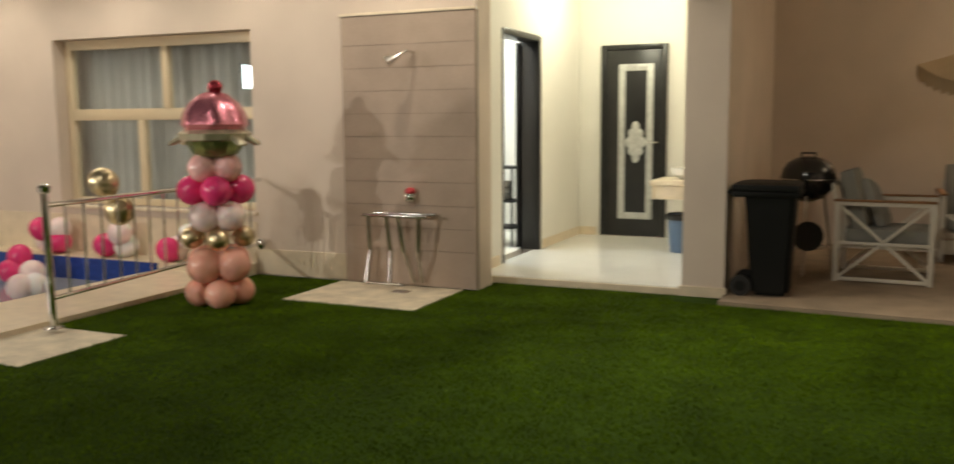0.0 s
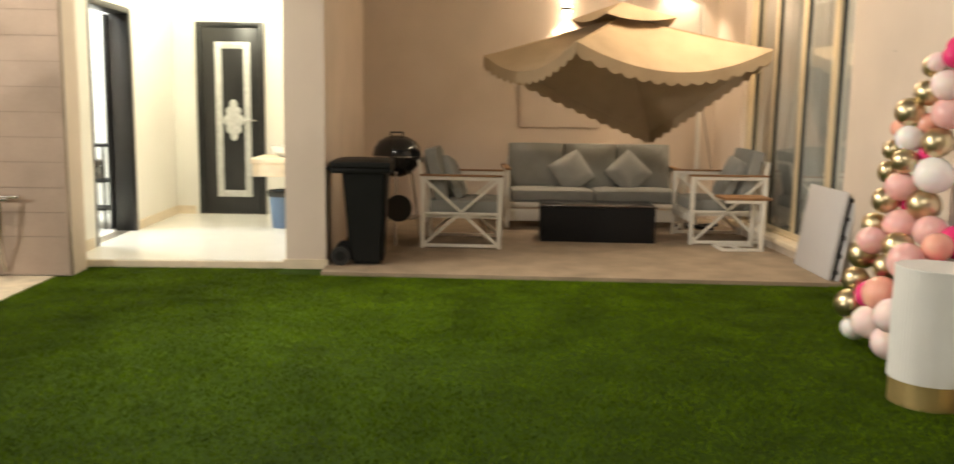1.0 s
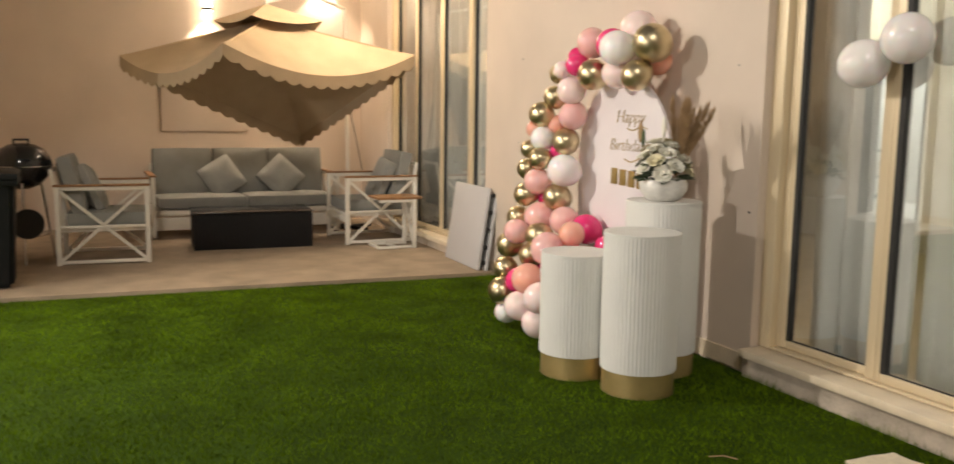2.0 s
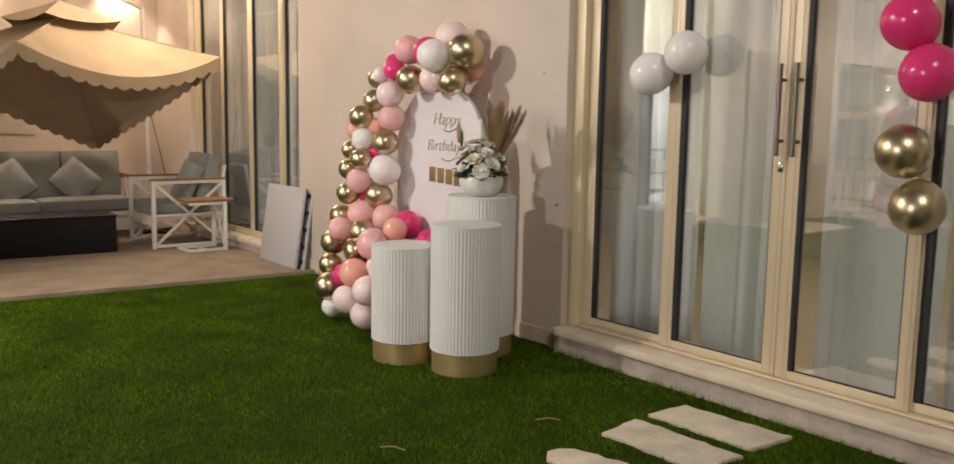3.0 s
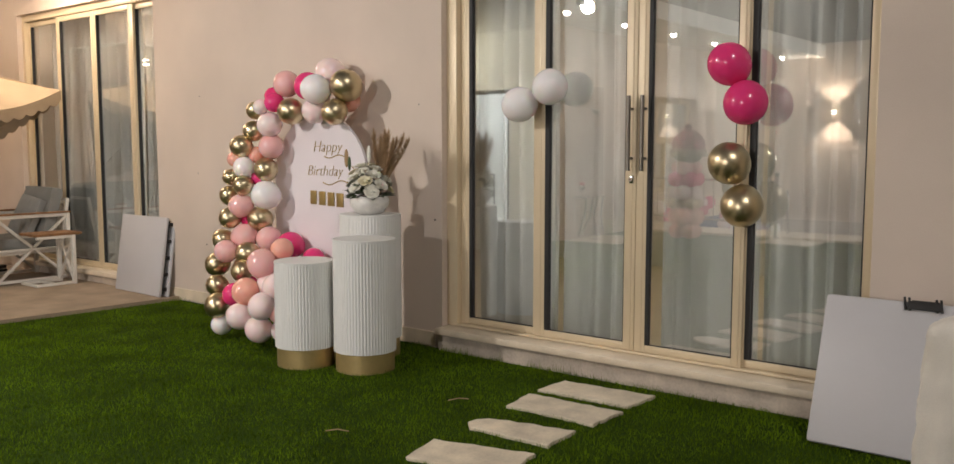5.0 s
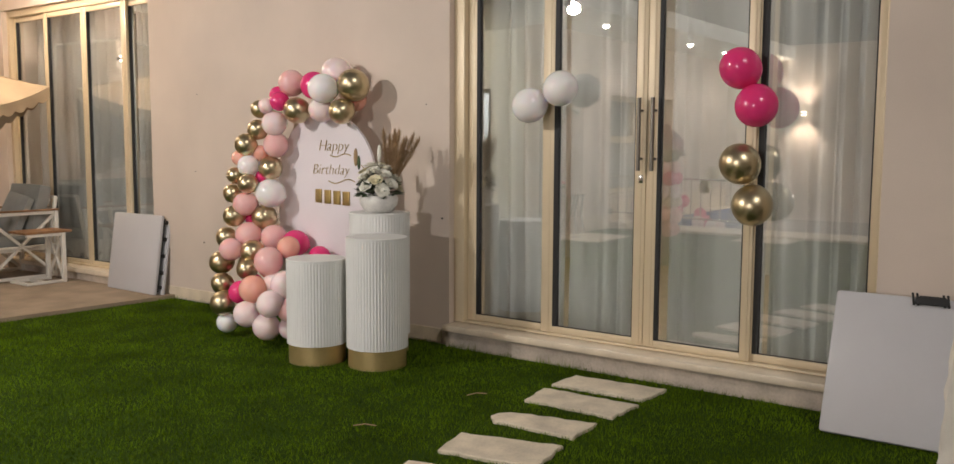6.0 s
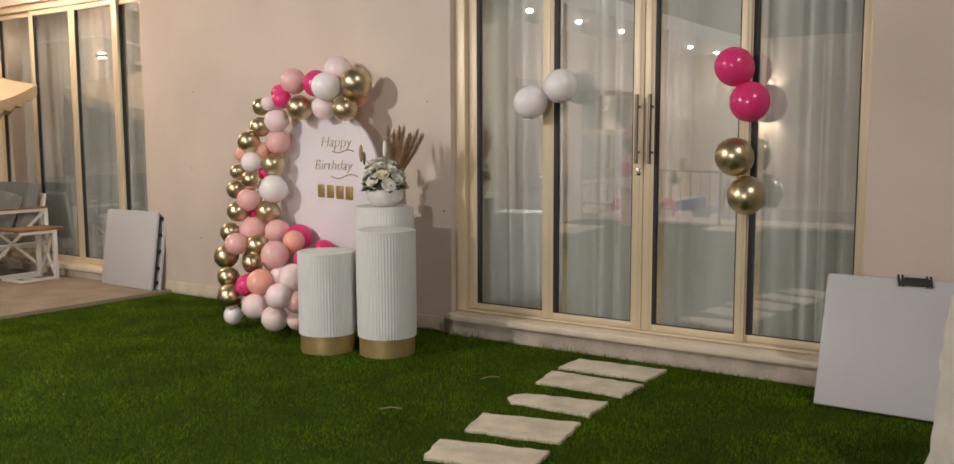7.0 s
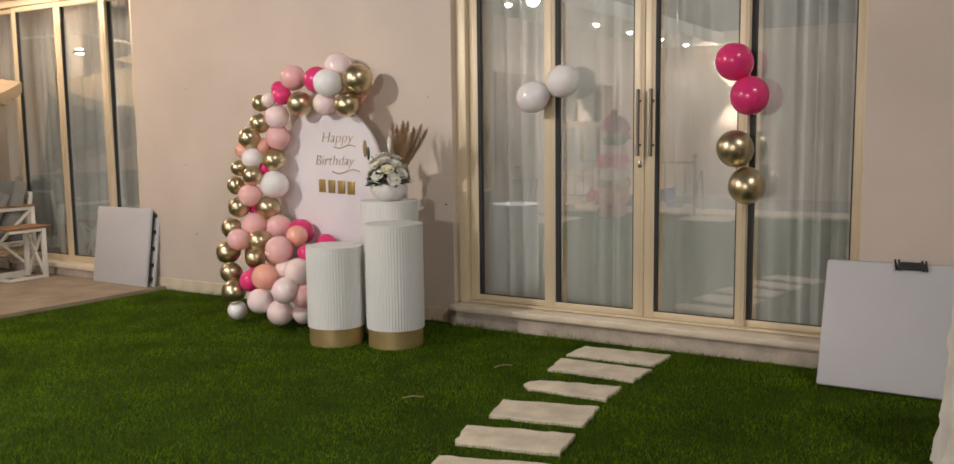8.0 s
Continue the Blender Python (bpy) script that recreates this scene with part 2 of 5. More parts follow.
def part(name, bm, mat, parent, label=""):
    base = BASE[parent]
    ob = new(name, mesh_of(name, bm, mat, at=base))
    ob.parent = parent
    BASE[ob] = base
    return tagged(ob, label) if label else ob


def whole(name, bm, mat, label="", category="", kind="", at=None):
    at = at or (0, 0, 0)
    ob = new(name, mesh_of(name, bm, mat, at=at))
    ob.location = at
    BASE[ob] = Vector(at)
    return tagged(ob, label, category, "", kind)


def solid(name, boxes, mat, label, category="wall"):
    bm = bmesh.new()
    for b in boxes:
        box(bm, *b)
    return whole(name, bm, mat, label, category, "structure")


# ---- setting ----
WX = 3.85          # garden face of the long house wall
TOP = 3.3
solid("ground", [(-5.5, -6, -0.35, 3.86, 7.95, -0.015), (-10.5, -6, -0.35, -5.5, -2.0, -0.015)], TURF_BASE, "flat ground under the artificial turf", "ground")
bm = bmesh.new()
f = bm.faces.new([bm.verts.new(q) for q in ((-0.6, 7.60, -0.3), (3.86, 7.30, -0.3), (3.86, 11.5, -0.3), (-0.6, 11.5, -0.3))])
up = bmesh.ops.extrude_face_region(bm, geom=[f])["geom"]
bmesh.ops.translate(bm, verts=[v for v in up if isinstance(v, bmesh.types.BMVert)], vec=(0, 0, 0.32))
whole("terrace_floor", bm, PAVING, "brown stone paving of the covered terrace", "floor", "structure")
solid("porch_floor", [(-2.9, 7.93, -0.3, -0.9, 11.2, 0.05)], PORCH_TILE, "glossy white tiled porch floor, one low step up", "floor")
solid("wall_east", [(WX, -6, -0.3, 4.1, 1.06, 4.4), (WX, 1.06, -0.3, 4.1, 3.985, 0.10), (WX, 1.06, 3.0, 4.1, 3.985, 4.4),
                    (WX, 3.985, -0.3, 4.1, 7.62, 4.4), (WX, 7.62, -0.3, 4.1, 10.42, 0.14), (WX, 7.62, 2.93, 4.1, 10.42, 4.4),
                    (WX, 10.42, -0.3, 4.1, 11.7, 4.4)], WALL, "cream rendered house wall with two glazed openings")
solid("wall_back", [(-0.75, 11.5, -0.3, WX, 11.75, TOP)], WALL, "cream rendered terrace back wall")
solid("wall_divider", [(-0.95, 7.92, -0.3, -0.6, 11.5, TOP)], WALL, "cream rendered wall between porch and terrace")
solid("wall_porch_back", [(-3.1, 11.15, -0.3, -0.96, 11.4, TOP)], WALL_WHITE, "white painted porch back wall")
solid("wall_porch_side", [(-3.05, 7.81, -0.3, -2.85, 8.6, TOP), (-3.05, 9.7, -0.3, -2.85, 11.14, TOP), (-3.05, 8.6, 2.36, -2.85, 9.7, TOP)], WALL_WHITE, "white painted porch side wall with a doorway")
solid("wall_north", [(-11, 7.5, -0.3, -7.58, 7.8, TOP), (-7.58, 7.5, -0.3, -5.0, 7.8, 0.60), (-7.58, 7.5, 2.35, -5.0, 7.8, TOP), (-5.0, 7.5, -0.3, -2.64, 7.8, TOP)], WALL, "cream rendered wall beside the pool with a wide window")
solid("wall_washroom", [(-5.0, 11.0, -0.1, -3.05, 11.1, TOP), (-5.1, 7.8, -0.1, -5.0, 11.1, TOP), (-5.0, 7.8, -0.1, -3.05, 11.0, 0.05)], WALL_WHITE, "bright white washroom walls and floor")
solid("wall_indoor_bay", [(-8.2, 10.4, 0, -5.1, 10.5, TOP), (-8.3, 7.8, 0, -8.2, 10.5, TOP), (-8.2, 7.8, -0.1, -5.1, 10.4, 0.0)], WALL_WHITE, "plain room behind the pool window")
solid("wall_west", [(-10.8, -6, -0.3, -10.5, 7.5, 3.6)], WALL, "plain cream garden wall behind the pool")
solid("wall_south", [(-10.8, -6.3, -0.3, 4.1, -6.0, 9.0)], WALL, "plain cream garden wall")
solid("wall_living_room", [(8.0, -6, 0, 8.1, 11.7, 3.4), (4.1, -6, 3.3, 8.0, 11.7, 3.4), (4.1, -6.1, 0, 8.0, -6, 3.4), (4.1, 11.7, 0, 8.0, 11.8, 3.4)], WALL_WHITE, "plain walls of the room indoors")
solid("floor_living_room", [(4.1, -6, 0.0, 8.0, 11.7, 0.12)], MARBLE, "cream stone floor indoors", "floor")
bm = bmesh.new()
box(bm, -10.6, 6.05, TOP, WX - 0.004, 11.75, TOP + 0.25)
whole("ceiling", bm, WALL_WHITE, "white soffit over terrace, porch and poolside", "ceiling", "structure")
solid("baseboard", [(-4.98, 7.485, 0.0, -3.96, 7.5, 0.24), (-10.5, 7.485, 0.02, -5.0, 7.5, 0.5), (WX - 0.012, 4.05, 0.0, WX, 7.6, 0.10), (WX - 0.012, -6, 0.0, WX, 0.95, 0.10),
                    (-2.85, 7.94, 0.05, -2.835, 8.5, 0.15), (-2.85, 9.78, 0.05, -2.835, 11.15, 0.15), (-2.83, 11.135, 0.05, -2.62, 11.15, 0.15)], MARBLE, "cream stone skirting along the walls", "baseboard")
solid("plinth", [(3.80, 0.4, -0.1, WX, 3.98, 0.10), (3.80, 7.66, -0.1, WX, 10.42, 0.10)], PLINTH, "stained grey plinth under the glass doors", "plinth")
solid("porch_edge", [(-2.85, 7.90, -0.1, -0.95, 7.93, 0.045), (-0.97, 7.90, -0.1, -0.58, 7.92, 0.07)], MARBLE, "cream stone edge of the porch step", "trim")

bm = bmesh.new()
box(bm, 3.752, 0.4, 0.108, 3.99, 3.975, 0.155, 0.010)
whole("window_sill", bm, MARBLE, "worn cream marble threshold under the sliding doors", "sill", "structure")
bm = bmesh.new()
box(bm, 3.76, 7.62, 0.10, 3.99, 10.42, 0.15, 0.01)
whole("window_sill", bm, MARBLE, "cream marble threshold by the terrace", "sill", "structure")


def pane(parent, x0, y0, z0, x1, y1, z1):
    bm = bmesh.new()
    box(bm, x0, y0, z0, x1, y1, z1)
    ob = part("pane", bm, GLASS, parent, "clear reflective glass pane")
    ob.visible_shadow = False
    return ob


def sliding_glazing(name, y0, y1, z0, z1, leaves, label):
    """Aluminium frame from y0 to y1 in the long wall. Each leaf: its front (m), its lower stile, its pane's two edges and its upper stile."""
    w = tagged(new(name), label, "sliding door", "", "structure")
    w.location = (3.95, (y0 + y1) / 2, z0)
    BASE[w] = Vector(w.location)
    lo, hi = leaves[0][1][0], leaves[-1][3][1]
    bm = bmesh.new()
    box(bm, 3.905, y0, z0, 4.03, lo - 0.002, z1, 0.004)
    box(bm, 3.905, hi + 0.002, z0, 4.03, y1, z1, 0.004)
    box(bm, 3.905, lo - 0.002, z1 - 0.07, 4.03, hi + 0.002, z1, 0.004)
    box(bm, 3.905, lo - 0.002, z0, 4.03, hi + 0.002, z0 + 0.016, 0.004)
    part("window_frame", bm, FRAME, w)
    for x, low, (p0, p1), high in leaves:
        bm = bmesh.new()
        for a, b in (low, high):
            box(bm, x - 0.02, a, z0 + 0.018, x + 0.02, b, z1 - 0.072, 0.004)
            if b - a > 0.05:
                box(bm, x - 0.024, a + 0.30 * (b - a), z0 + 0.02, x - 0.018, a + 0.62 * (b - a), z1 - 0.074, 0.002)
        for za, zb in ((z0 + 0.018, z0 + 0.062), (z1 - 0.125, z1 - 0.074)):
            box(bm, x - 0.018, low[1], za, x + 0.018, high[0], zb, 0.003)
        leaf = part("leaf", bm, FRAME, w, "champagne aluminium leaf frame")
        pane(leaf, x + 0.004, p0 + 0.001, z0 + 0.06, x + 0.010, p1 - 0.001, z1 - 0.123)
        bm = bmesh.new()
        box(bm, x - 0.017, p1 - 0.004, z0 + 0.063, x + 0.017, high[0] + 0.001, z1 - 0.126)
        box(bm, x - 0.008, low[1] - 0.001, z0 + 0.063, x + 0.017, p0 + 0.004, z1 - 0.126)
        box(bm, x - 0.006, p0 + 0.004, z0 + 0.0615, x + 0.003, p1 - 0.004, z0 + 0.068)
        part("seal", bm, SEAL, leaf, "black rubber glazing seal")
    return w


door_big = sliding_glazing("door_1", 1.062, 3.985, 0.157, 3.0, (
    (3.972, (1.082, 1.131), (1.137, 1.735), (1.765, 1.80)), (3.945, (1.771, 1.832), (1.838, 2.375), (2.394, 2.466)),
    (3.945, (2.470, 2.546), (2.552, 3.120), (3.148, 3.238)), (3.972, (3.20, 3.236), (3.242, 3.795), (3.817, 3.892))),
    "four-leaf sliding glass doors in champagne aluminium frames")
sliding_glazing("door_2", 7.62, 10.42, 0.152, 2.93, (
    (3.972, (7.68, 7.77), (7.776, 8.098), (8.11, 8.15)), (3.945, (8.11, 8.20), (8.206, 8.812), (8.825, 8.885)),
    (3.945, (8.89, 8.93), (8.936, 9.58), (9.592, 9.668)), (3.972, (9.63, 9.666), (9.672, 10.303), (10.315, 10.36))),
    "four-leaf glazed terrace doors in champagne aluminium frames")
for hy in (2.408, 2.50):
    bm = bmesh.new()
    tube(bm, (3.875, hy, 1.30), (3.875, hy, 1.755), 0.0125)
    for hz in (1.375, 1.675):
        tube(bm, (3.875, hy, hz), (3.93, hy, hz), 0.009)
    part("handle", bm, DARK_STEEL, door_big, "long dark brushed steel pull handle")
bm = bmesh.new()
box(bm, 3.918, 2.485, 1.22, 3.93, 2.515, 1.27, 0.004)
tube(bm, (3.905, 2.5, 1.245), (3.92, 2.5, 1.245), 0.011)
part("lock", bm, STEEL, door_big, "small steel lock cylinder")


def curtain(y0, y1, z0, z1, seed, label):
    """Hanging cloth with deep uneven folds."""
    rnd = random.Random(seed)
    n, rows = int((y1 - y0) * 60), 12
    ph = [rnd.uniform(0, 6.28) for _ in range(4)]
    bm = bmesh.new()
    grid = []
    for j in range(rows + 1):
        v = j / rows
        line = []
        for i in range(n + 1):
            y = y0 + (y1 - y0) * i / n
            s = y * 40 + 1.8 * math.sin(y * 5.3 + ph[0]) + 1.1 * math.sin(y * 11 + ph[1])
            x = 4.26 + 0.038 * math.sin(s) * (0.65 + 0.5 * math.sin(y * 3.1 + ph[2])) + 0.012 * (1 - v) * math.sin(s * 0.5 + ph[3]) + 0.01 * math.sin(v * 5 + y * 2)
            line.append(bm.verts.new((x, y + 0.006 * math.cos(s), z0 + (z1 - z0) * v)))
        grid.append(line)
    for a, b in zip(grid, grid[1:]):
        for i in range(n):
            bm.faces.new((a[i], a[i + 1], b[i + 1], b[i]))
    bmesh.ops.solidify(bm, geom=bm.faces, thickness=0.003)
    return whole("curtain", bm, CURTAIN, label, "curtain", at=(4.26, (y0 + y1) / 2, z0))


for i, (a, b) in enumerate(((1.0, 1.78), (1.80, 2.44), (2.63, 3.22), (3.24, 4.0))):
    curtain(a, b, 0.125, 3.12, i, "floor-length grey sheer curtain hanging behind the glass")
for i, (a, b) in enumerate(((7.58, 8.42), (8.5, 9.4), (9.42, 10.46))):
    curtain(a, b, 0.125, 3.12, 20 + i, "pale grey curtain drawn behind the terrace doors")
bm = bmesh.new()
tube(bm, (4.26, 0.9, 3.13), (4.26, 10.6, 3.13), 0.015)
whole("curtain_rail", bm, STEEL, "steel curtain rail under the indoor ceiling", "curtain rail", at=(4.26, 5, 3.13))


# ---- lamp fixtures, seen and added ----
for i, sx in enumerate(SPOT_X):
    t = thing("downlight", (sx, 6.7, TOP), "small recessed downlight glowing in the white soffit", "downlight", "soffit downlights")
    part("rim", lathe(bmesh.new(), (sx, 6.7, TOP - 0.012), ((0.05, 0.0), (0.062, 0.004), (0.062, 0.012), (0.05, 0.012)), 20), WHITE_METAL, t)
    part("lens", ball(bmesh.new(), (sx, 6.7, TOP - 0.012), 0.048, u=16, v=10), SPOT_GLOW, t, "glowing lens")
for x, y, z, nx, ny in SCONCES:
    t = thing("wall_lamp", (x - nx * 0.1, y - ny * 0.1, z), "dark cylinder wall lamp shining up and down", "wall lamp", "wall lamps")
    bm = bmesh.new()
    box(bm, x - 0.045 - (0.055 if nx else 0), y - 0.045, z - 0.02, x + 0.045, y + 0.045 + (0.055 if ny else 0), z + 0.02, 0.004)
    part("body", bm, SEAL, t)
    for dz in (-0.029, 0.029):
        bm = bmesh.new()
        tube(bm, (x, y, z + dz - 0.008), (x, y, z + dz + 0.008), 0.05, seg=20)
        part("diffuser", bm, SCONCE_GLOW, t, "glowing warm diffuser")
for x, y, r in ((-1.95, 9.9, 0.15), (-4.0, 9.2, 0.12)):
    t = thing("ceiling_lamp", (x, y, TOP), "round white ceiling lamp, lit", "ceiling lamp")
    part("plate", lathe(bmesh.new(), (x, y, TOP - 0.03), ((r, 0), (r, 0.03)), 28), WHITE_METAL, t)
    part("dome", lathe(bmesh.new(), (x, y, TOP - 0.10), ((0.02, 0.0), (r * 0.6, 0.015), (r * 0.92, 0.045), (r * 0.97, 0.07)), 28), DOME_GLOW, t, "glowing opal dome")
t = thing("terrace_light", (3.1, 9.0, TOP), "small round ceiling lamp over the terrace, lit", "ceiling lamp")
part("dome", lathe(bmesh.new(), (3.1, 9.0, TOP - 0.06), ((0.02, 0.0), (0.07, 0.01), (0.10, 0.04), (0.10, 0.06)), 24), SCONCE_GLOW, t)

t = thing("flood_lamp", (-8.6, -5.62, 2.6), "square white flood lamp on a garden pole, lit", "flood lamp")
part("pole", tube(bmesh.new(), (-8.6, -5.75, -0.015), (-8.6, -5.75, 2.8), 0.03), SEAL, t)
part("housing", box(bmesh.new(), -8.75, -5.74, 2.62, -8.45, -5.70, 2.88, 0.01), SEAL, t)
part("lens", box(bmesh.new(), -8.72, -5.699, 2.65, -8.48, -5.69, 2.85, 0.003), DOME_GLOW, t)

# housing made up for the high fill; nothing is known to hang there
t = thing("added_roof_lamp", (-2.6, -5.95, 8.3), "added white flood lamp high on the garden wall, lit", "flood lamp")
part("bracket", box(bmesh.new(), -2.63, -6.0, 8.45, -2.57, -5.66, 8.49, 0.004), SEAL, t)
part("housing", box(bmesh.new(), -2.8, -5.70, 8.35, -2.4, -5.64, 8.60, 0.01), SEAL, t)
part("lens", box(bmesh.new(), -2.77, -5.638, 8.38, -2.43, -5.63, 8.57, 0.003), DOME_GLOW, t)

# invented fixture that goes with the soffit-edge fill
t = thing("added_eaves_lamp", (-1.0, 6.05, 3.35), "added white flood lamp fixed to the edge of the soffit, lit", "flood lamp")
part("bracket", box(bmesh.new(), -1.03, 5.99, 3.34, -0.97, 6.05, 3.40, 0.004), SEAL, t)
part("housing", box(bmesh.new(), -1.13, 5.95, 3.22, -0.87, 6.03, 3.42, 0.01), SEAL, t)
part("lens", box(bmesh.new(), -1.04, 5.943, 3.28, -0.96, 5.949, 3.36, 0.003), DOME_GLOW, t)

t = thing("wall_flood_lamp", (-10.5, 0.95, 2.3), "large square white flood lamp on the wall behind the pool, lit", "flood lamp")
part("bracket", box(bmesh.new(), -10.5, 0.92, 2.30, -10.40, 0.98, 2.36, 0.004), SEAL, t)
part("housing", box(bmesh.new(), -10.42, 0.73, 2.08, -10.36, 1.17, 2.58, 0.01), SEAL, t)
part("lens", box(bmesh.new(), -10.358, 0.76, 2.11, -10.35, 1.14, 2.55, 0.003), COOL_GLOW, t, "glowing cool white lens")

# ---- porch ----
d = tagged(new("door_3"), "black porch door with silver ornamental inlay, closed", "door", "", "structure")
d.location = (-2.16, 11.14, 0.05)
BASE[d] = Vector(d.location)
bm = bmesh.new()
box(bm, -2.56, 11.09, 0.05, -2.50, 11.15, 2.36, 0.004)
box(bm, -1.82, 11.09, 0.05, -1.76, 11.15, 2.36, 0.004)
box(bm, -2.50, 11.09, 2.30, -1.82, 11.15, 2.36, 0.004)
part("door_frame", bm, BLACK_DOOR, d)
bm = bmesh.new()
box(bm, -2.498, 11.105, 0.065, -1.822, 11.145, 2.298, 0.004)
leaf = part("leaf", bm, BLACK_DOOR, d)
bm = bmesh.new()
for a in ((-2.34, 0.27, -2.26, 2.13), (-2.0, 0.27, -1.92, 2.13), (-2.26, 2.05, -2.0, 2.13), (-2.26, 0.27, -2.0, 0.35)):
    box(bm, a[0], 11.094, a[1], a[2], 11.106, a[3], 0.003)
part("inlay", bm, SILVER, leaf, "silver patterned border")
bm = bmesh.new()
for cx, cz, rx, rz in ((-2.13, 1.2, 0.10, 0.17), (-2.13, 1.38, 0.05, 0.07), (-2.13, 1.02, 0.05, 0.07), (-2.21, 1.2, 0.05, 0.06), (-2.05, 1.2, 0.05, 0.06), (-2.18, 1.31, 0.045, 0.05), (-2.08, 1.31, 0.045, 0.05), (-2.18, 1.09, 0.045, 0.05), (-2.08, 1.09, 0.045, 0.05)):
    ball(bm, (cx, 11.102, cz), 1, rx, 0.008, rz, 14, 8)
part("ornament", bm, SILVER, leaf, "silver scrollwork rosette")
bm = bmesh.new()
tube(bm, (-1.86, 11.11, 1.2), (-1.86, 11.04, 1.2), 0.01)
tube(bm, (-1.86, 11.045, 1.2), (-1.97, 11.045, 1.2), 0.009)
part("door_handle", bm, STEEL, d)
bm = bmesh.new()
box(bm, -2.55, 11.08, 0.051, -1.77, 11.15, 0.064, 0.002)
part("threshold", bm, STEEL, d)

d = tagged(new("door_4"), "black lined open doorway into a bright washroom", "door", "", "structure")
d.location = (-2.95, 9.15, 0.05)
BASE[d] = Vector(d.location)
bm = bmesh.new()
box(bm, -3.06, 9.64, 0.05, -2.838, 9.71, 2.36, 0.004)
box(bm, -3.06, 8.59, 0.05, -2.838, 8.62, 2.36, 0.004)
box(bm, -3.06, 8.62, 2.31, -2.838, 9.64, 2.37, 0.004)
part("door_frame", bm, BLACK_DOOR, d)
bm = bmesh.new()
box(bm, -3.10, 9.60, 0.07, -3.065, 10.4, 2.3, 0.004)
part("leaf", bm, BLACK_DOOR, d, "black door leaf pushed open")

t = thing("storage_rack", (-3.55, 9.9, 0.05), "black metal rack with folded white towels in the washroom", "rack")
for px in (-3.95, -3.2):
    for py in (9.75, 10.05):
        part("post", tube(bmesh.new(), (px, py, 0.05), (px, py, 0.95), 0.014), SEAL, t)
for sz in (0.25, 0.55, 0.93):
    bm = bmesh.new()
    box(bm, -3.97, 9.73, sz, -3.18, 10.07, sz + 0.025, 0.004)
    part("shelf", bm, SEAL, t)
t = thing("folded_towels", (-3.5, 9.9, 0.575), "pile of white towels lying on the rack", "towel")
bm = bmesh.new()
for k in range(3):
    cushion(bm, (-3.5, 9.9, 0.61 + k * 0.07), 0.42, 0.24, 0.075, puff=0.25)
part("pile", bm, FABRIC, t)

t = thing("washbasin", (-1.3, 10.1, 0.65), "wall-hung cream stone washbasin counter on the porch", "washbasin")
bm = bmesh.new()
box(bm, -1.66, 9.8, 0.77, -0.952, 10.5, 0.83, 0.01)
part("counter", bm, MARBLE, t)
bm = bmesh.new()
box(bm, -1.64, 9.82, 0.63, -1.60, 10.48, 0.77, 0.006)
box(bm, -1.60, 9.82, 0.63, -0.952, 9.86, 0.77, 0.006)
part("apron", bm, MARBLE, t)
part("bowl", lathe(bmesh.new(), (-1.28, 10.15, 0.83), ((0.12, 0), (0.2, 0.05), (0.22, 0.12), (0.205, 0.12), (0.18, 0.05), (0.05, 0.02)), 28), PORCH_TILE, t, "round white ceramic bowl")
t = thing("waste_bin", (-1.35, 10.05, 0.05), "blue-grey plastic waste bin under the washbasin", "waste bin")
part("bucket", lathe(bmesh.new(), (-1.35, 10.05, 0.05), ((0.13, 0), (0.165, 0.40), (0.15, 0.40), (0.12, 0.02)), 26), BLUE_PLASTIC, t)
part("liner", lathe(bmesh.new(), (-1.35, 10.05, 0.40), ((0.172, 0.0), (0.178, 0.05), (0.16, 0.065), (0.15, 0.04)), 26, 0.004, 9), SEAL, t, "black bin liner folded over the rim")

# ---- shower wall ----
s = thing("shower_panel", (-3.29, 7.48, 0.0), "taupe tiled outdoor shower panel with a cream cap", "shower panel")
s["kind"] = "structure"
bm = bmesh.new()
box(bm, -3.95, 7.452, 0.0, -2.632, 7.499, 2.40)
part("backing", bm, GROUT, s)
bm = bmesh.new()
box(bm, -3.97, 7.43, 2.40, -2.625, 7.5, 2.425, 0.004)
part("cap", bm, MARBLE, s, "cream stone cap")
rows = [0.0, 0.32, 0.52, 0.722] + [0.93 + 0.2015 * k for k in range(7)] + [2.398]
for k, (z0, z1) in enumerate(zip(rows, rows[1:])):
    for x0, x1 in ((-3.95, -2.632),):
        bm = bmesh.new()
        box(bm, x0 + 0.001, 7.442 + 0.001 * ((k * 7) % 3), z0 + 0.0018, x1 - 0.001, 7.46, z1 - 0.0018)
        part("tile", bm, TAUPE, s)
t = thing("wall_shower", (-3.3, 7.44, 2.0), "chrome outdoor shower on a short wall arm", "shower")
bm = bmesh.new()
run(bm, [(-3.22, 7.44, 2.06), (-3.23, 7.33, 2.07), (-3.28, 7.25, 2.02)], 0.012)
part("arm", bm, CHROME, t)
bm = bmesh.new()
tube(bm, (-3.27, 7.27, 2.03), (-3.36, 7.20, 1.97), 0.02, 0.055, 20)
part("head", bm, CHROME, t)
t = thing("shower_tap", (-3.25, 7.44, 0.83), "chrome shower tap with a red cap", "tap")
part("body", ball(bmesh.new(), (-3.25, 7.40, 0.80), 0.055), CHROME, t)
part("cap", ball(bmesh.new(), (-3.25, 7.40, 0.85), 0.05, 1, 1, 0.7), RED_PLASTIC, t, "red plastic cap")
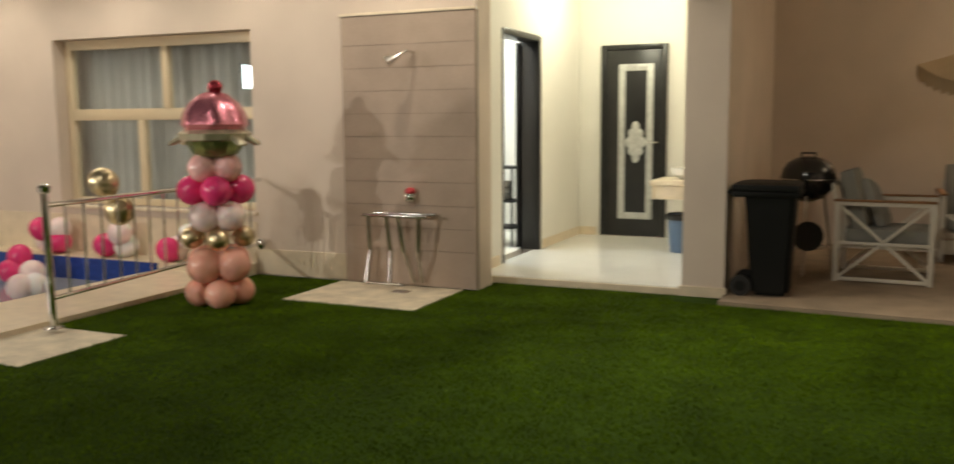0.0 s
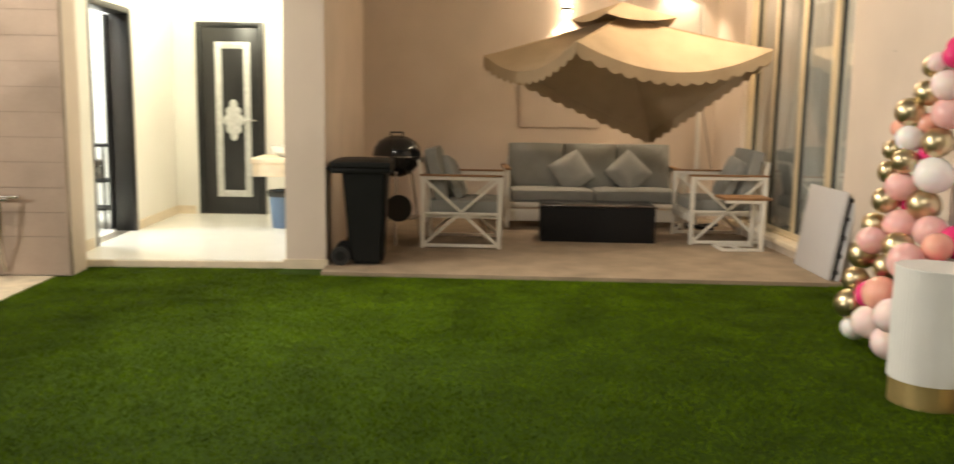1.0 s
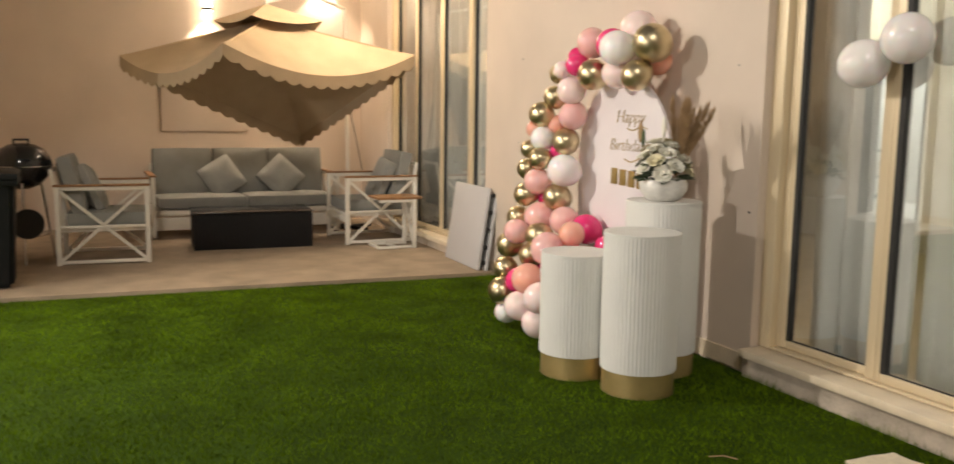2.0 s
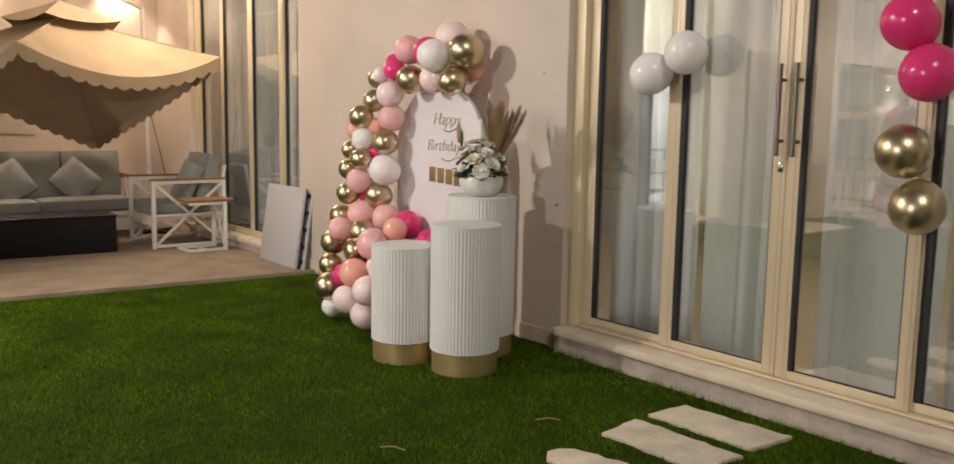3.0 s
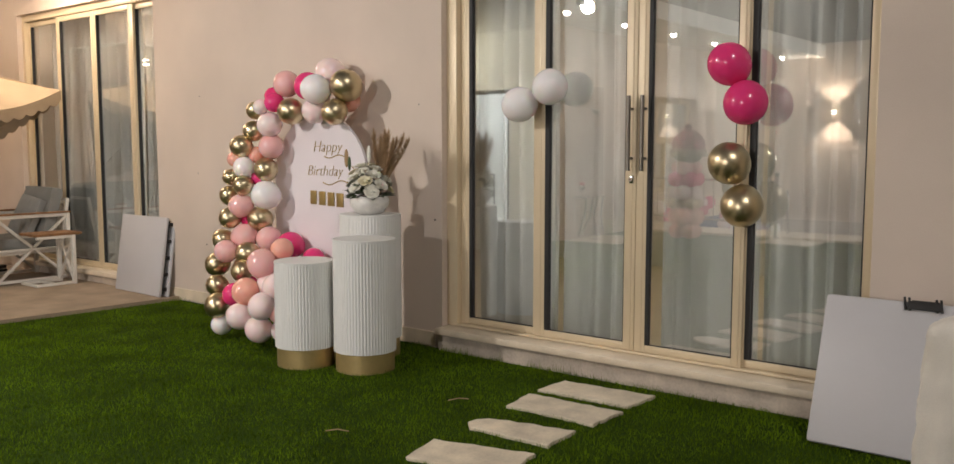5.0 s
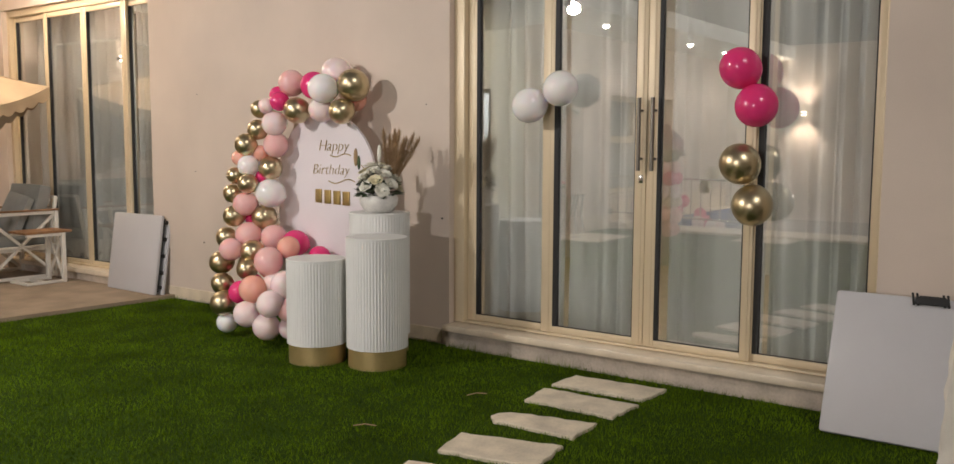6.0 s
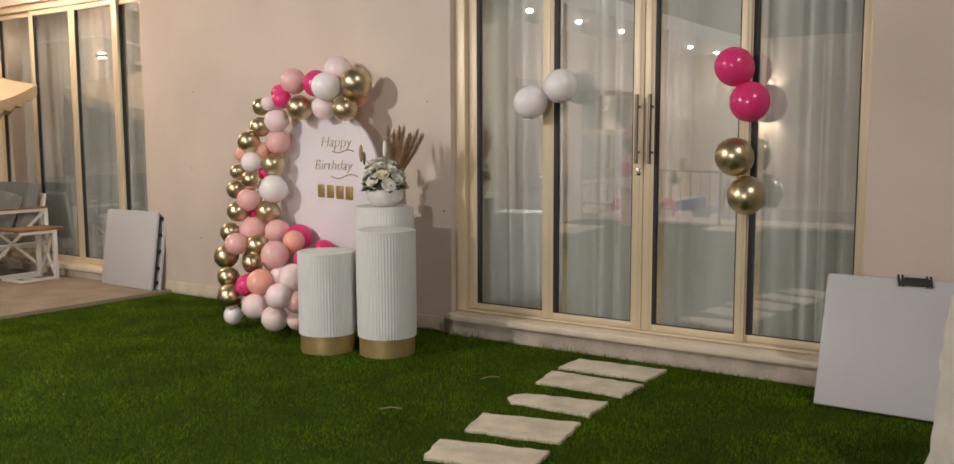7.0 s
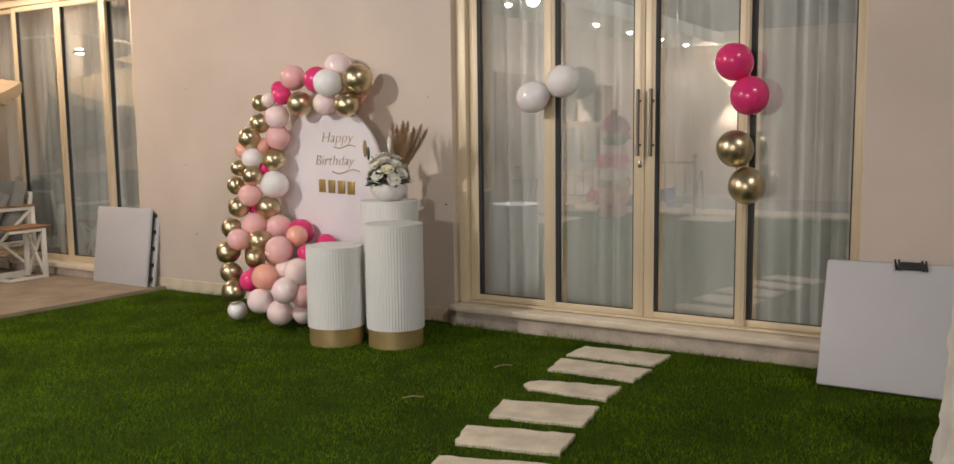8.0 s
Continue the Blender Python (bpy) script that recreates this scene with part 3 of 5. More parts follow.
t = thing("steel_stand", (-3.3, 7.25, 0.03), "folding tubular steel stand leaning on the shower panel", "stand")
bm = bmesh.new()
for y in (7.22, 7.40):
    box(bm, -3.64, y - 0.02, 0.635, -3.0, y + 0.02, 0.66, 0.008)
part("top_bars", bm, STEEL, t)
for px, qx in ((-3.58, -3.60), (-3.40, -3.36), (-3.28, -3.22), (-3.08, -3.14)):
    bm = bmesh.new()
    run(bm, [(px, 7.22, 0.64), ((px + qx) / 2, 7.26, 0.33), (qx, 7.20 if px < -3.3 else 7.40, 0.04)], 0.019)
    part("leg", bm, STEEL, t)
bm = bmesh.new()
tube(bm, (-3.60, 7.20, 0.045), (-3.22, 7.20, 0.045), 0.012)
part("foot_bar", bm, STEEL, t)


def slab(corners, seed, h=0.03, name="paving_slab", label="", worn=0.0, group="", rounded=0.0):
    """A stone slab with slightly broken edges; rounded draws its last side out into a bow."""
    rnd = random.Random(seed)
    pts = []
    for k, ((ax, ay), (bx, by)) in enumerate(zip(corners, corners[1:] + corners[:1])):
        n = max(3, int(math.hypot(bx - ax, by - ay) / 0.05))
        for i in range(n):
            f = i / n
            bow = rounded * 4 * f * (1 - f) if k == 2 else 0.0
            pts.append((ax + (bx - ax) * f + rnd.uniform(-1, 1) * (0.003 + worn), ay + (by - ay) * f + bow + rnd.uniform(-1, 1) * (0.003 + worn)))
    bm = bmesh.new()
    f = bm.faces.new([bm.verts.new((x, y, -0.06)) for x, y in pts])
    up = bmesh.ops.extrude_face_region(bm, geom=[f])["geom"]
    bmesh.ops.translate(bm, verts=[g for g in up if isinstance(g, bmesh.types.BMVert)], vec=(0, 0, h + 0.06))
    bmesh.ops.recalc_face_normals(bm, faces=bm.faces)
    bmesh.ops.bevel(bm, geom=[e for e in bm.edges if all(v.co.z > h - 0.001 for v in e.verts)], offset=0.004, segments=1, affect="EDGES")
    cx, cy = sum(x for x, y in corners) / 4, sum(y for x, y in corners) / 4
    return tagged(whole(name, bm, SLAB, label, "paving slab", at=(cx, cy, 0)), group=group)


def oblong(x0, y0, x1, y1):
    return [(x0, y0), (x1, y0), (x1, y1), (x0, y1)]


slab(oblong(-4.0, 6.5, -2.76, 7.43), 1, -0.004, "shower_slab", "cream stone shower slab lying in the turf", 0.0)
bm = bmesh.new()
box(bm, -3.30, 7.08, -0.004, -3.14, 7.2, 0.0, 0.001)
whole("floor_drain", bm, STEEL, "small steel floor drain in the shower slab", "drain", at=(-3.22, 7.14, -0.004))
# the path bends away from the doors: each stone's lower side, then its upper one
STONES = [
    [(3.357, 2.184), (3.646, 2.161), (3.600, 2.770), (3.337, 2.775)],
    [(2.962, 2.168), (3.246, 2.158), (3.230, 2.765), (2.955, 2.728)],
    [(2.536, 2.161), (2.805, 2.172), (2.705, 2.655), (2.520, 2.630)],
    [(2.069, 2.086), (2.394, 2.136), (2.255, 2.655), (1.985, 2.592)],
    [(1.657, 2.016), (1.936, 2.072), (1.789, 2.610), (1.538, 2.519)],
    [(1.240, 1.920), (1.520, 1.985), (1.365, 2.500), (1.110, 2.405)],
    [(0.820, 1.800), (1.100, 1.880), (0.940, 2.380), (0.690, 2.285)],
]
for k, corners in enumerate(STONES):
    slab(corners, 30 + k, 0.004, "stepping_stone", "cream stepping stone with a worn edge, set in turf" if k != 2 else "cracked cream stepping stone with one rounded end", 0.006, "stepping stones to the glass doors", 0.06 if k == 2 else 0.0)
slab(oblong(-5.2, 4.15, -4.25, 5.02), 60, -0.008, "paving_slab", "cream stone slab beside the pool rail", 0.004)

# ---- poolside ----
solid("pool_coping", [(-5.95, -2, -0.4, -5.0, 7.2, 0.03), (-10.5, 7.15, -0.4, -5.0, 7.48, 0.10)], MARBLE, "pale stone coping round the pool", "coping")
solid("pool_wall", [(-10.5, 7.12, -0.16, -5.95, 7.15, 0.095)], POOL_TILE, "blue tiled band of the pool edge", "pool wall")
bm = bmesh.new()
box(bm, -10.5, -2, -0.30, -5.955, 7.12, -0.13)
whole("pool_water", bm, WATER, "still pool water reflecting the balloons", "water", "structure")

w = tagged(new("window_1"), "wide aluminium window beside the pool with drawn curtains", "window", "", "structure")
w.location = (-6.29, 7.65, 0.6)
BASE[w] = Vector(w.location)
bm = bmesh.new()
for a in ((-7.58, 0.60, -7.50, 2.35), (-5.08, 0.60, -5.0, 2.35), (-7.50, 2.25, -5.08, 2.35), (-7.50, 0.60, -5.08, 0.67), (-7.50, 1.50, -5.08, 1.62)):
    box(bm, a[0], 7.66, a[1], a[2], 7.74, a[3], 0.005)
part("window_frame", bm, FRAME, w)
for x, z0, z1 in ((-6.20, 1.62, 2.25), (-6.55, 0.67, 1.50)):
    bm = bmesh.new()
    box(bm, x - 0.04, 7.65, z0, x + 0.04, 7.73, z1, 0.005)
    part("mullion", bm, FRAME, w)
for x0, x1, z0, z1 in ((-7.5, -6.24, 1.62, 2.25), (-6.16, -5.08, 1.62, 2.25), (-7.5, -6.59, 0.67, 1.5), (-6.51, -5.08, 0.67, 1.5)):
    pane(w, x0, 7.695, z0, x1, 7.701, z1)
bm = bmesh.new()
box(bm, -7.6, 7.46, 0.565, -4.98, 7.66, 0.60, 0.006)
part("window_sill", bm, MARBLE, w)
bm = bmesh.new()
n = 150
lo = [bm.verts.new((-7.65 + 2.7 * i / n, 7.93 + 0.03 * math.sin(i * 0.75) + 0.012 * math.sin(i * 0.31), 0.05)) for i in range(n + 1)]
hi = [bm.verts.new((v.co.x, v.co.y, 2.6)) for v in lo]
for i in range(n):
    bm.faces.new((lo[i], lo[i + 1], hi[i + 1], hi[i]))
bmesh.ops.solidify(bm, geom=bm.faces, thickness=0.003)
whole("curtain", bm, CURTAIN, "grey curtain drawn behind the pool window", "curtain", at=(-6.3, 7.93, 0.05))

t = thing("pool_railing", (-4.85, 6.1, 0.0), "polished steel railing with upright bars beside the pool", "railing")
bm = bmesh.new()
tube(bm, (-4.78, 4.87, 0.0), (-4.78, 4.87, 1.0), 0.026, seg=18)
part("post", bm, CHROME, t)
part("post_cap", lathe(bmesh.new(), (-4.78, 4.87, 0.985), ((0.03, 0), (0.045, 0.02), (0.045, 0.05), (0.02, 0.065)), 18), CHROME, t)
part("post_foot", lathe(bmesh.new(), (-4.78, 4.87, 0.028), ((0.07, 0), (0.068, 0.008), (0.03, 0.02)), 20), CHROME, t)
bm = bmesh.new()
tube(bm, (-4.78, 4.87, 0.90), (-4.90, 7.44, 0.92), 0.021, seg=16)
part("top_rail", bm, CHROME, t)
bm = bmesh.new()
tube(bm, (-4.78, 4.87, 0.24), (-4.90, 7.44, 0.30), 0.016, seg=14)
part("bottom_rail", bm, CHROME, t)
for k in range(1, 15):
    f = k / 15
    bm = bmesh.new()
    tube(bm, (-4.78 - 0.12 * f, 4.87 + 2.57 * f, 0.25 + 0.055 * f), (-4.78 - 0.12 * f, 4.87 + 2.57 * f, 0.90 + 0.015 * f), 0.0085, seg=8)
    part("baluster", bm, CHROME, t)
part("wall_mount", lathe(bmesh.new(), (-4.90, 7.42, 0.25), ((0.03, 0), (0.05, 0.03), (0.05, 0.07), (0.03, 0.1)), 14), CHROME, t)
t = thing("pool_ladder", (-5.6, 5.3, 0.03), "bent steel grab rail of the pool ladder", "ladder")
bm = bmesh.new()
run(bm, [(-5.55, 4.95, 0.03), (-5.62, 5.0, 0.55), (-5.75, 5.05, 0.72), (-6.0, 5.2, 0.5), (-6.05, 5.25, -0.2)], 0.019)
part("grab_rail", bm, STEEL, t)


# ---- balloons ----
def balloon_mesh(kind):
    """A latex balloon of radius one: full above, drawn in towards its knot."""
    prof = []
    for k in range(1, 17):
        a = math.pi * k / 17
        r, z = math.sin(a), -math.cos(a)
        prof.append((r * (1 - 0.06 * max(0, -z) ** 2), z * (1.04 if z > 0 else 1.10)))
    bm = bmesh.new()
    lathe(bm, (0, 0, 0), [(0.05, -1.19), (0.07, -1.15), (0.03, -1.11)] + prof + [(0.005, 1.045)], 28)
    return mesh_of("balloon", bm, LATEX[kind])


BALLOONS = {k: balloon_mesh(k) for k in LATEX}
_rb = random.Random(4)


def balloon(parent, kind, x, y, z, r, toward=None):
    """Hangs a balloon in its bunch, the knot turned to the bunch's core."""
    ob = new("balloon", BALLOONS[kind])
    aim = Vector(toward) - Vector((x, y, z)) if toward else Vector((_rb.uniform(-1, 1), _rb.uniform(-1, 1), -1))
    q = (-aim).to_track_quat("Z", "Y")
    ob.matrix_basis = Matrix.LocRotScale(Vector((x, y, z)) - BASE[parent], q, (r * 0.97, r * 0.97, r * 0.97))
    ob.parent = parent
    ob["label"] = WORDS[kind] + " balloon"
    return ob


g = thing("balloon_garland", (3.15, 5.4, 0.0), "arched garland of pink, white and gold balloons round the backdrop", "balloon garland")


def gb(kind, x, y, z, r):
    balloon(g, kind, x, y, z, r, (x + 0.25, y + _rb.uniform(-0.2, 0.2), z + _rb.uniform(-0.2, 0.2)))


# top of the arch
gb("rose", 3.647, 4.914, 1.996, 0.117); gb("gold", 3.587, 4.682, 1.893, 0.121); gb("white", 3.46, 4.872, 1.867, 0.112)
gb("hot", 3.53, 5.04, 1.90, 0.107); gb("pink", 3.545, 5.303, 1.926, 0.106); gb("gold", 3.484, 5.183, 1.713, 0.104)
gb("rose", 3.51, 4.948, 1.711, 0.094); gb("gold", 3.516, 4.734, 1.699, 0.097); gb("salmon", 3.70, 4.773, 1.792, 0.090)
gb("hot", 3.50, 5.411, 1.835, 0.070); gb("hot", 3.453, 5.343, 1.782, 0.076); gb("rose", 3.39, 5.426, 1.75, 0.061)
gb("gold", 3.459, 5.585, 1.729, 0.072)
# left side, going down
gb("rose", 3.456, 5.407, 1.616, 0.100); gb("gold", 3.422, 5.567, 1.566, 0.082); gb("gold", 3.341, 5.61, 1.447, 0.091)
gb("pink", 3.483, 5.427, 1.447, 0.101); gb("salmon", 3.32, 5.669, 1.346, 0.062); gb("white", 3.338, 5.585, 1.286, 0.086)
gb("gold", 3.451, 5.456, 1.269, 0.096); gb("gold", 3.30, 5.699, 1.207, 0.067); gb("gold", 3.307, 5.557, 1.147, 0.081)
gb("white", 3.438, 5.451, 1.07, 0.116); gb("gold", 3.31, 5.747, 1.063, 0.077); gb("pink", 3.316, 5.602, 0.985, 0.096)
gb("gold", 3.267, 5.681, 0.889, 0.086); gb("gold", 3.421, 5.503, 0.88, 0.101); gb("hot", 3.42, 5.52, 1.199, 0.055)
gb("salmon", 3.43, 5.55, 1.382, 0.066); gb("hot", 3.39, 5.62, 0.868, 0.055)
# foot of the garland
gb("pink", 3.321, 5.576, 0.742, 0.106); gb("pink", 3.412, 5.388, 0.731, 0.100); gb("gold", 3.25, 5.756, 0.716, 0.087)
gb("hot", 3.499, 5.233, 0.688, 0.105); gb("salmon", 3.308, 5.103, 0.678, 0.088); gb("pink", 3.146, 5.576, 0.644, 0.090)
gb("gold", 3.258, 5.457, 0.624, 0.095); gb("gold", 3.166, 5.718, 0.531, 0.096); gb("pink", 3.154, 5.152, 0.585, 0.111)
gb("gold", 3.191, 5.444, 0.499, 0.085); gb("gold", 3.081, 5.606, 0.385, 0.086); gb("salmon", 3.039, 5.197, 0.384, 0.106)
gb("hot", 3.06, 5.37, 0.342, 0.088); gb("gold", 3.011, 5.511, 0.251, 0.099); gb("rose", 2.984, 5.203, 0.206, 0.100)
gb("white", 3.042, 5.512, 0.095, 0.078); gb("rose", 2.996, 4.954, 0.307, 0.102); gb("rose", 3.044, 5.06, 0.118, 0.102)
gb("rose", 3.18, 5.11, 0.424, 0.088); gb("rose", 3.12, 4.93, 0.43, 0.112); gb("pink", 3.10, 4.87, 0.255, 0.092)
gb("rose", 3.15, 4.92, 0.11, 0.088); gb("hot", 3.28, 4.98, 0.55, 0.075); gb("hot", 3.50, 4.97, 0.60, 0.085); gb("gold", 3.28, 5.55, 0.52, 0.075)
gb("hot", 3.30, 5.52, 0.37, 0.08); gb("salmon", 3.33, 5.36, 0.50, 0.08)

t = thing("balloon_pair", (3.80, 3.135, 1.77), "two white balloons taped to the glass door", "balloons", "balloons on the glass doors")
balloon(t, "white", 3.80, 3.266, 1.720, 0.119, (3.85, 3.135, 1.77)); balloon(t, "white", 3.80, 3.027, 1.825, 0.118, (3.85, 3.135, 1.77))
t = thing("balloon_pair", (3.75, 1.73, 1.78), "two hot pink balloons taped to the glass door", "balloons", "balloons on the glass doors")
balloon(t, "hot", 3.785, 1.826, 1.900, 0.121, (3.90, 1.75, 1.79)); balloon(t, "hot", 3.785, 1.727, 1.686, 0.124, (3.90, 1.75, 1.79))
t = thing("balloon_pair", (3.75, 1.74, 1.24), "two gold chrome balloons taped to the glass door", "balloons", "balloons on the glass doors")
balloon(t, "gold", 3.785, 1.812, 1.355, 0.120, (3.90, 1.76, 1.24)); balloon(t, "gold", 3.785, 1.733, 1.120, 0.120, (3.90, 1.76, 1.24))
t = thing("balloon_pair", (-4.95, 5.65, 0.9), "two gold chrome balloons tied to the pool railing", "balloons")
balloon(t, "gold", -4.99, 5.6, 1.01, 0.118, (-4.85, 5.65, 0.9)); balloon(t, "gold", -4.94, 5.7, 0.78, 0.118, (-4.82, 5.65, 0.9))

# column of balloons with a foil cake on top
c = thing("balloon_column", (-4.355, 6.15, 0.0), "balloon column in peach, pink, white and gold rings", "balloon column")
for kind, z, r, ring, turn in (("salmon", 0.10, 0.125, 0.15, -0.88), ("salmon", 0.33, 0.145, 0.155, -0.1), ("gold", 0.545, 0.092, 0.20, -0.88), ("rose", 0.72, 0.125, 0.14, -0.1),
                               ("hot", 0.93, 0.125, 0.18, -0.88), ("pink", 1.11, 0.12, 0.13, -0.1)):
    for k in range(4):
        a = turn + k * math.pi / 2
        balloon(c, kind, -4.355 + ring * math.cos(a), 6.15 + ring * math.sin(a), z, r, (-4.355, 6.15, z))
f = thing("foil_cupcake_balloon", (-4.30, 6.1, 1.2), "shiny foil cupcake balloon with pink icing and a cherry", "foil balloon")
part("cup", lathe(bmesh.new(), (-4.30, 6.1, 1.19), ((0.10, 0), (0.17, 0.03), (0.23, 0.13), (0.22, 0.16)), 40, 0.008, 14), FOIL_GREEN, f)
part("band", lathe(bmesh.new(), (-4.30, 6.1, 1.31), ((0.20, 0), (0.27, 0.02), (0.28, 0.07), (0.24, 0.10), (0.18, 0.11)), 40, 0.010, 11), FOIL_CREAM, f)
part("icing", lathe(bmesh.new(), (-4.30, 6.1, 1.40), ((0.22, 0), (0.26, 0.05), (0.24, 0.14), (0.19, 0.22), (0.10, 0.29), (0.03, 0.31)), 40, 0.010, 7), FOIL_PINK, f)
part("cherry", ball(bmesh.new(), (-4.28, 6.1, 1.74), 0.06), FOIL_RED, f)
for a in (0.3, 3.0, 3.6, 6.0):
    part("frill", cushion(bmesh.new(), (-4.30 + 0.29 * math.cos(a), 6.1 + 0.29 * math.sin(a), 1.33), 0.16, 0.09, 0.05, Matrix.Rotation(a, 4, "Z") @ Matrix.Rotation(0.5, 4, "Y"), 0.8), FOIL_CREAM, f)

for n_, (bx, by, kinds) in enumerate(((-7.55, 7.28, ("hot", "rose", "hot", "rose")), (-6.60, 7.28, ("white", "hot", "rose")), (-5.80, 7.28, ("rose", "hot", "white")), (-6.25, 5.45, ("white", "white")), (-7.35, 6.75, ("hot", "rose", "hot")), (-6.62, 6.15, ("rose", "white")))):
    zz = -0.13 if by < 7.1 else 0.10
    t = thing("floating_balloons", (bx, by, zz), "small bunch of pink and white balloons by the pool", "balloons", "balloons round the pool")
    for k, kind in enumerate(kinds):
        a = k * 2.2 + n_
        rr = 0.125
        balloon(t, kind, bx + 0.15 * math.cos(a), by + 0.06 * math.sin(a), zz + 0.12 + 0.14 * (k // 2), rr, (bx, by, zz))


# ---- backdrop and pedestals ----
b = thing("backdrop_panel", (3.62, 5.02, 0.0), "white arched birthday backdrop board with gold lettering", "backdrop")
bm = bmesh.new()
out = [(4.49, 0.0)] + [(5.02 - 0.53 * math.cos(math.pi * k / 40), 1.17 + 0.53 * math.sin(math.pi * k / 40)) for k in range(41)] + [(5.55, 0.0)]
f = bm.faces.new([bm.verts.new((3.615, y, z)) for y, z in out])
up = bmesh.ops.extrude_face_region(bm, geom=[f])["geom"]
bmesh.ops.translate(bm, verts=[v for v in up if isinstance(v, bmesh.types.BMVert)], vec=(0.022, 0, 0))
part("board", bm, PANEL_WHITE, b)


def lettering(text, y, z, size, shear, name):
    cu = bpy.data.curves.new(name, "FONT")
    cu.body, cu.size, cu.shear, cu.extrude, cu.offset = text, size, shear, 0.002, -0.0035
    tmp = bpy.data.objects.new("tmp", cu)
    scene.collection.objects.link(tmp)
    bpy.context.view_layer.update()
    me = bpy.data.meshes.new_from_object(tmp)
    bpy.data.objects.remove(tmp)
    me.materials.clear()
    me.materials.append(GOLD_PRINT)
    me.transform(Matrix(((0, 0, -1, 3.612), (-1, 0, 0, y), (0, 1, 0, z), (0, 0, 0, 1))))
    me.transform(Matrix.Translation(-BASE[b]))
    ob = new(name, me)
    ob.parent = b
    return ob


lettering("Happy", 5.09, 1.405, 0.125, 0.25, "lettering")
lettering("Birthday", 5.16, 1.225, 0.118, 0.25, "lettering")
for y0, y1, z0, sag in ((4.96, 4.74, 1.372, 0.012), (4.98, 4.70, 1.175, 0.018)):
    bm = bmesh.new()
    run(bm, [(3.612, y0 + (y1 - y0) * k / 8, z0 - sag * math.sin(k / 8 * 2 * math.pi)) for k in range(9)], 0.004, 6)
    part("flourish", bm, GOLD_PRINT, b)
for k in range(4):
    bm = bmesh.new()
    box(bm, 3.604, 5.12 - 0.10 * k - 0.066, 1.005 - 0.004 * k, 3.616, 5.12 - 0.098 * k, 1.11 - 0.004 * k, 0.004)
    part("gold_bar", bm, GOLD_PRINT, b)


def pedestal(x, y, h, r, label):
    p = thing("pedestal", (x, y, 0), label, "pedestal", "round display pedestals")
    part("base_band", lathe(bmesh.new(), (x, y, 0), ((r * 0.955, -0.015), (r * 0.955, 0.117)), 64), BRASS, p, "brushed gold base band")
    part("fluted_shell", lathe(bmesh.new(), (x, y, 0), ((r, 0.115), (r, 0.30), (r, h - 0.012)), 372, 0.0019, 62), PED_WHITE, p, "finely fluted white shell")
    part("top", lathe(bmesh.new(), (x, y, h - 0.012), ((r * 1.012, 0), (r * 1.012, 0.009), (r * 1.0, 0.012)), 64), PED_WHITE, p)
    return p


pedestal(3.092, 4.0, 0.85, 0.203, "tall white fluted pedestal with gold base on turf")
pedestal(2.940, 4.415, 0.690, 0.201, "short white fluted pedestal with gold base on turf")
pedestal(3.425, 4.28, 0.98, 0.212, "tallest white fluted pedestal carrying the flower vase")

v = thing("flower_vase", (3.40, 4.26, 0.98), "white marble bowl vase with white roses and pampas", "flower vase")
part("bowl", lathe(bmesh.new(), (3.40, 4.26, 0.98), ((0.075, 0), (0.10, 0.012), (0.135, 0.06), (0.14, 0.10), (0.125, 0.125), (0.11, 0.12), (0.10, 0.08)), 11), VASE, v, "faceted marble bowl")
rnd = random.Random(8)


def flower(c, r, n, seed, out):
    """A rose: rings of cupped petals round a bud."""
    rd = random.Random(seed)
    bm = bmesh.new()
    turn = Vector((0, 0, 1)).rotation_difference(Vector(out)).to_matrix().to_4x4()
    ball(bm, Vector(c) + turn @ Vector((0, 0, r * 0.25)), r * 0.36, 1, 1, 0.9, 12, 8)
    for ring, (k, tilt, s) in enumerate(((n, 1.2, 1.0), (n, 0.85, 0.85), (5, 0.45, 0.65))):
        for i in range(k):
            tmp = bmesh.new()
            bmesh.ops.create_grid(tmp, x_segments=4, y_segments=4, size=0.5)
            for w_ in tmp.verts:
                x_, y_ = w_.co.x, w_.co.y + 0.5
                w_.co = Vector((x_ * (1 - 0.55 * (y_ - 0.55) ** 2 * 2), y_, 0.30 * x_ * x_ * 2 + 0.12 * math.sin(y_ * 3) + rd.uniform(-0.03, 0.03)))
            m_ = Matrix.Translation(c) @ turn @ Matrix.Rotation(2 * math.pi * (i + 0.5 * ring) / k + rd.uniform(-0.2, 0.2), 4, "Z") @ Matrix.Rotation(math.pi / 2 - tilt, 4, "X") @ Matrix.Scale(r * s, 4)
            bmesh.ops.transform(tmp, verts=tmp.verts, matrix=m_)
            merge(bm, tmp)
    return bm


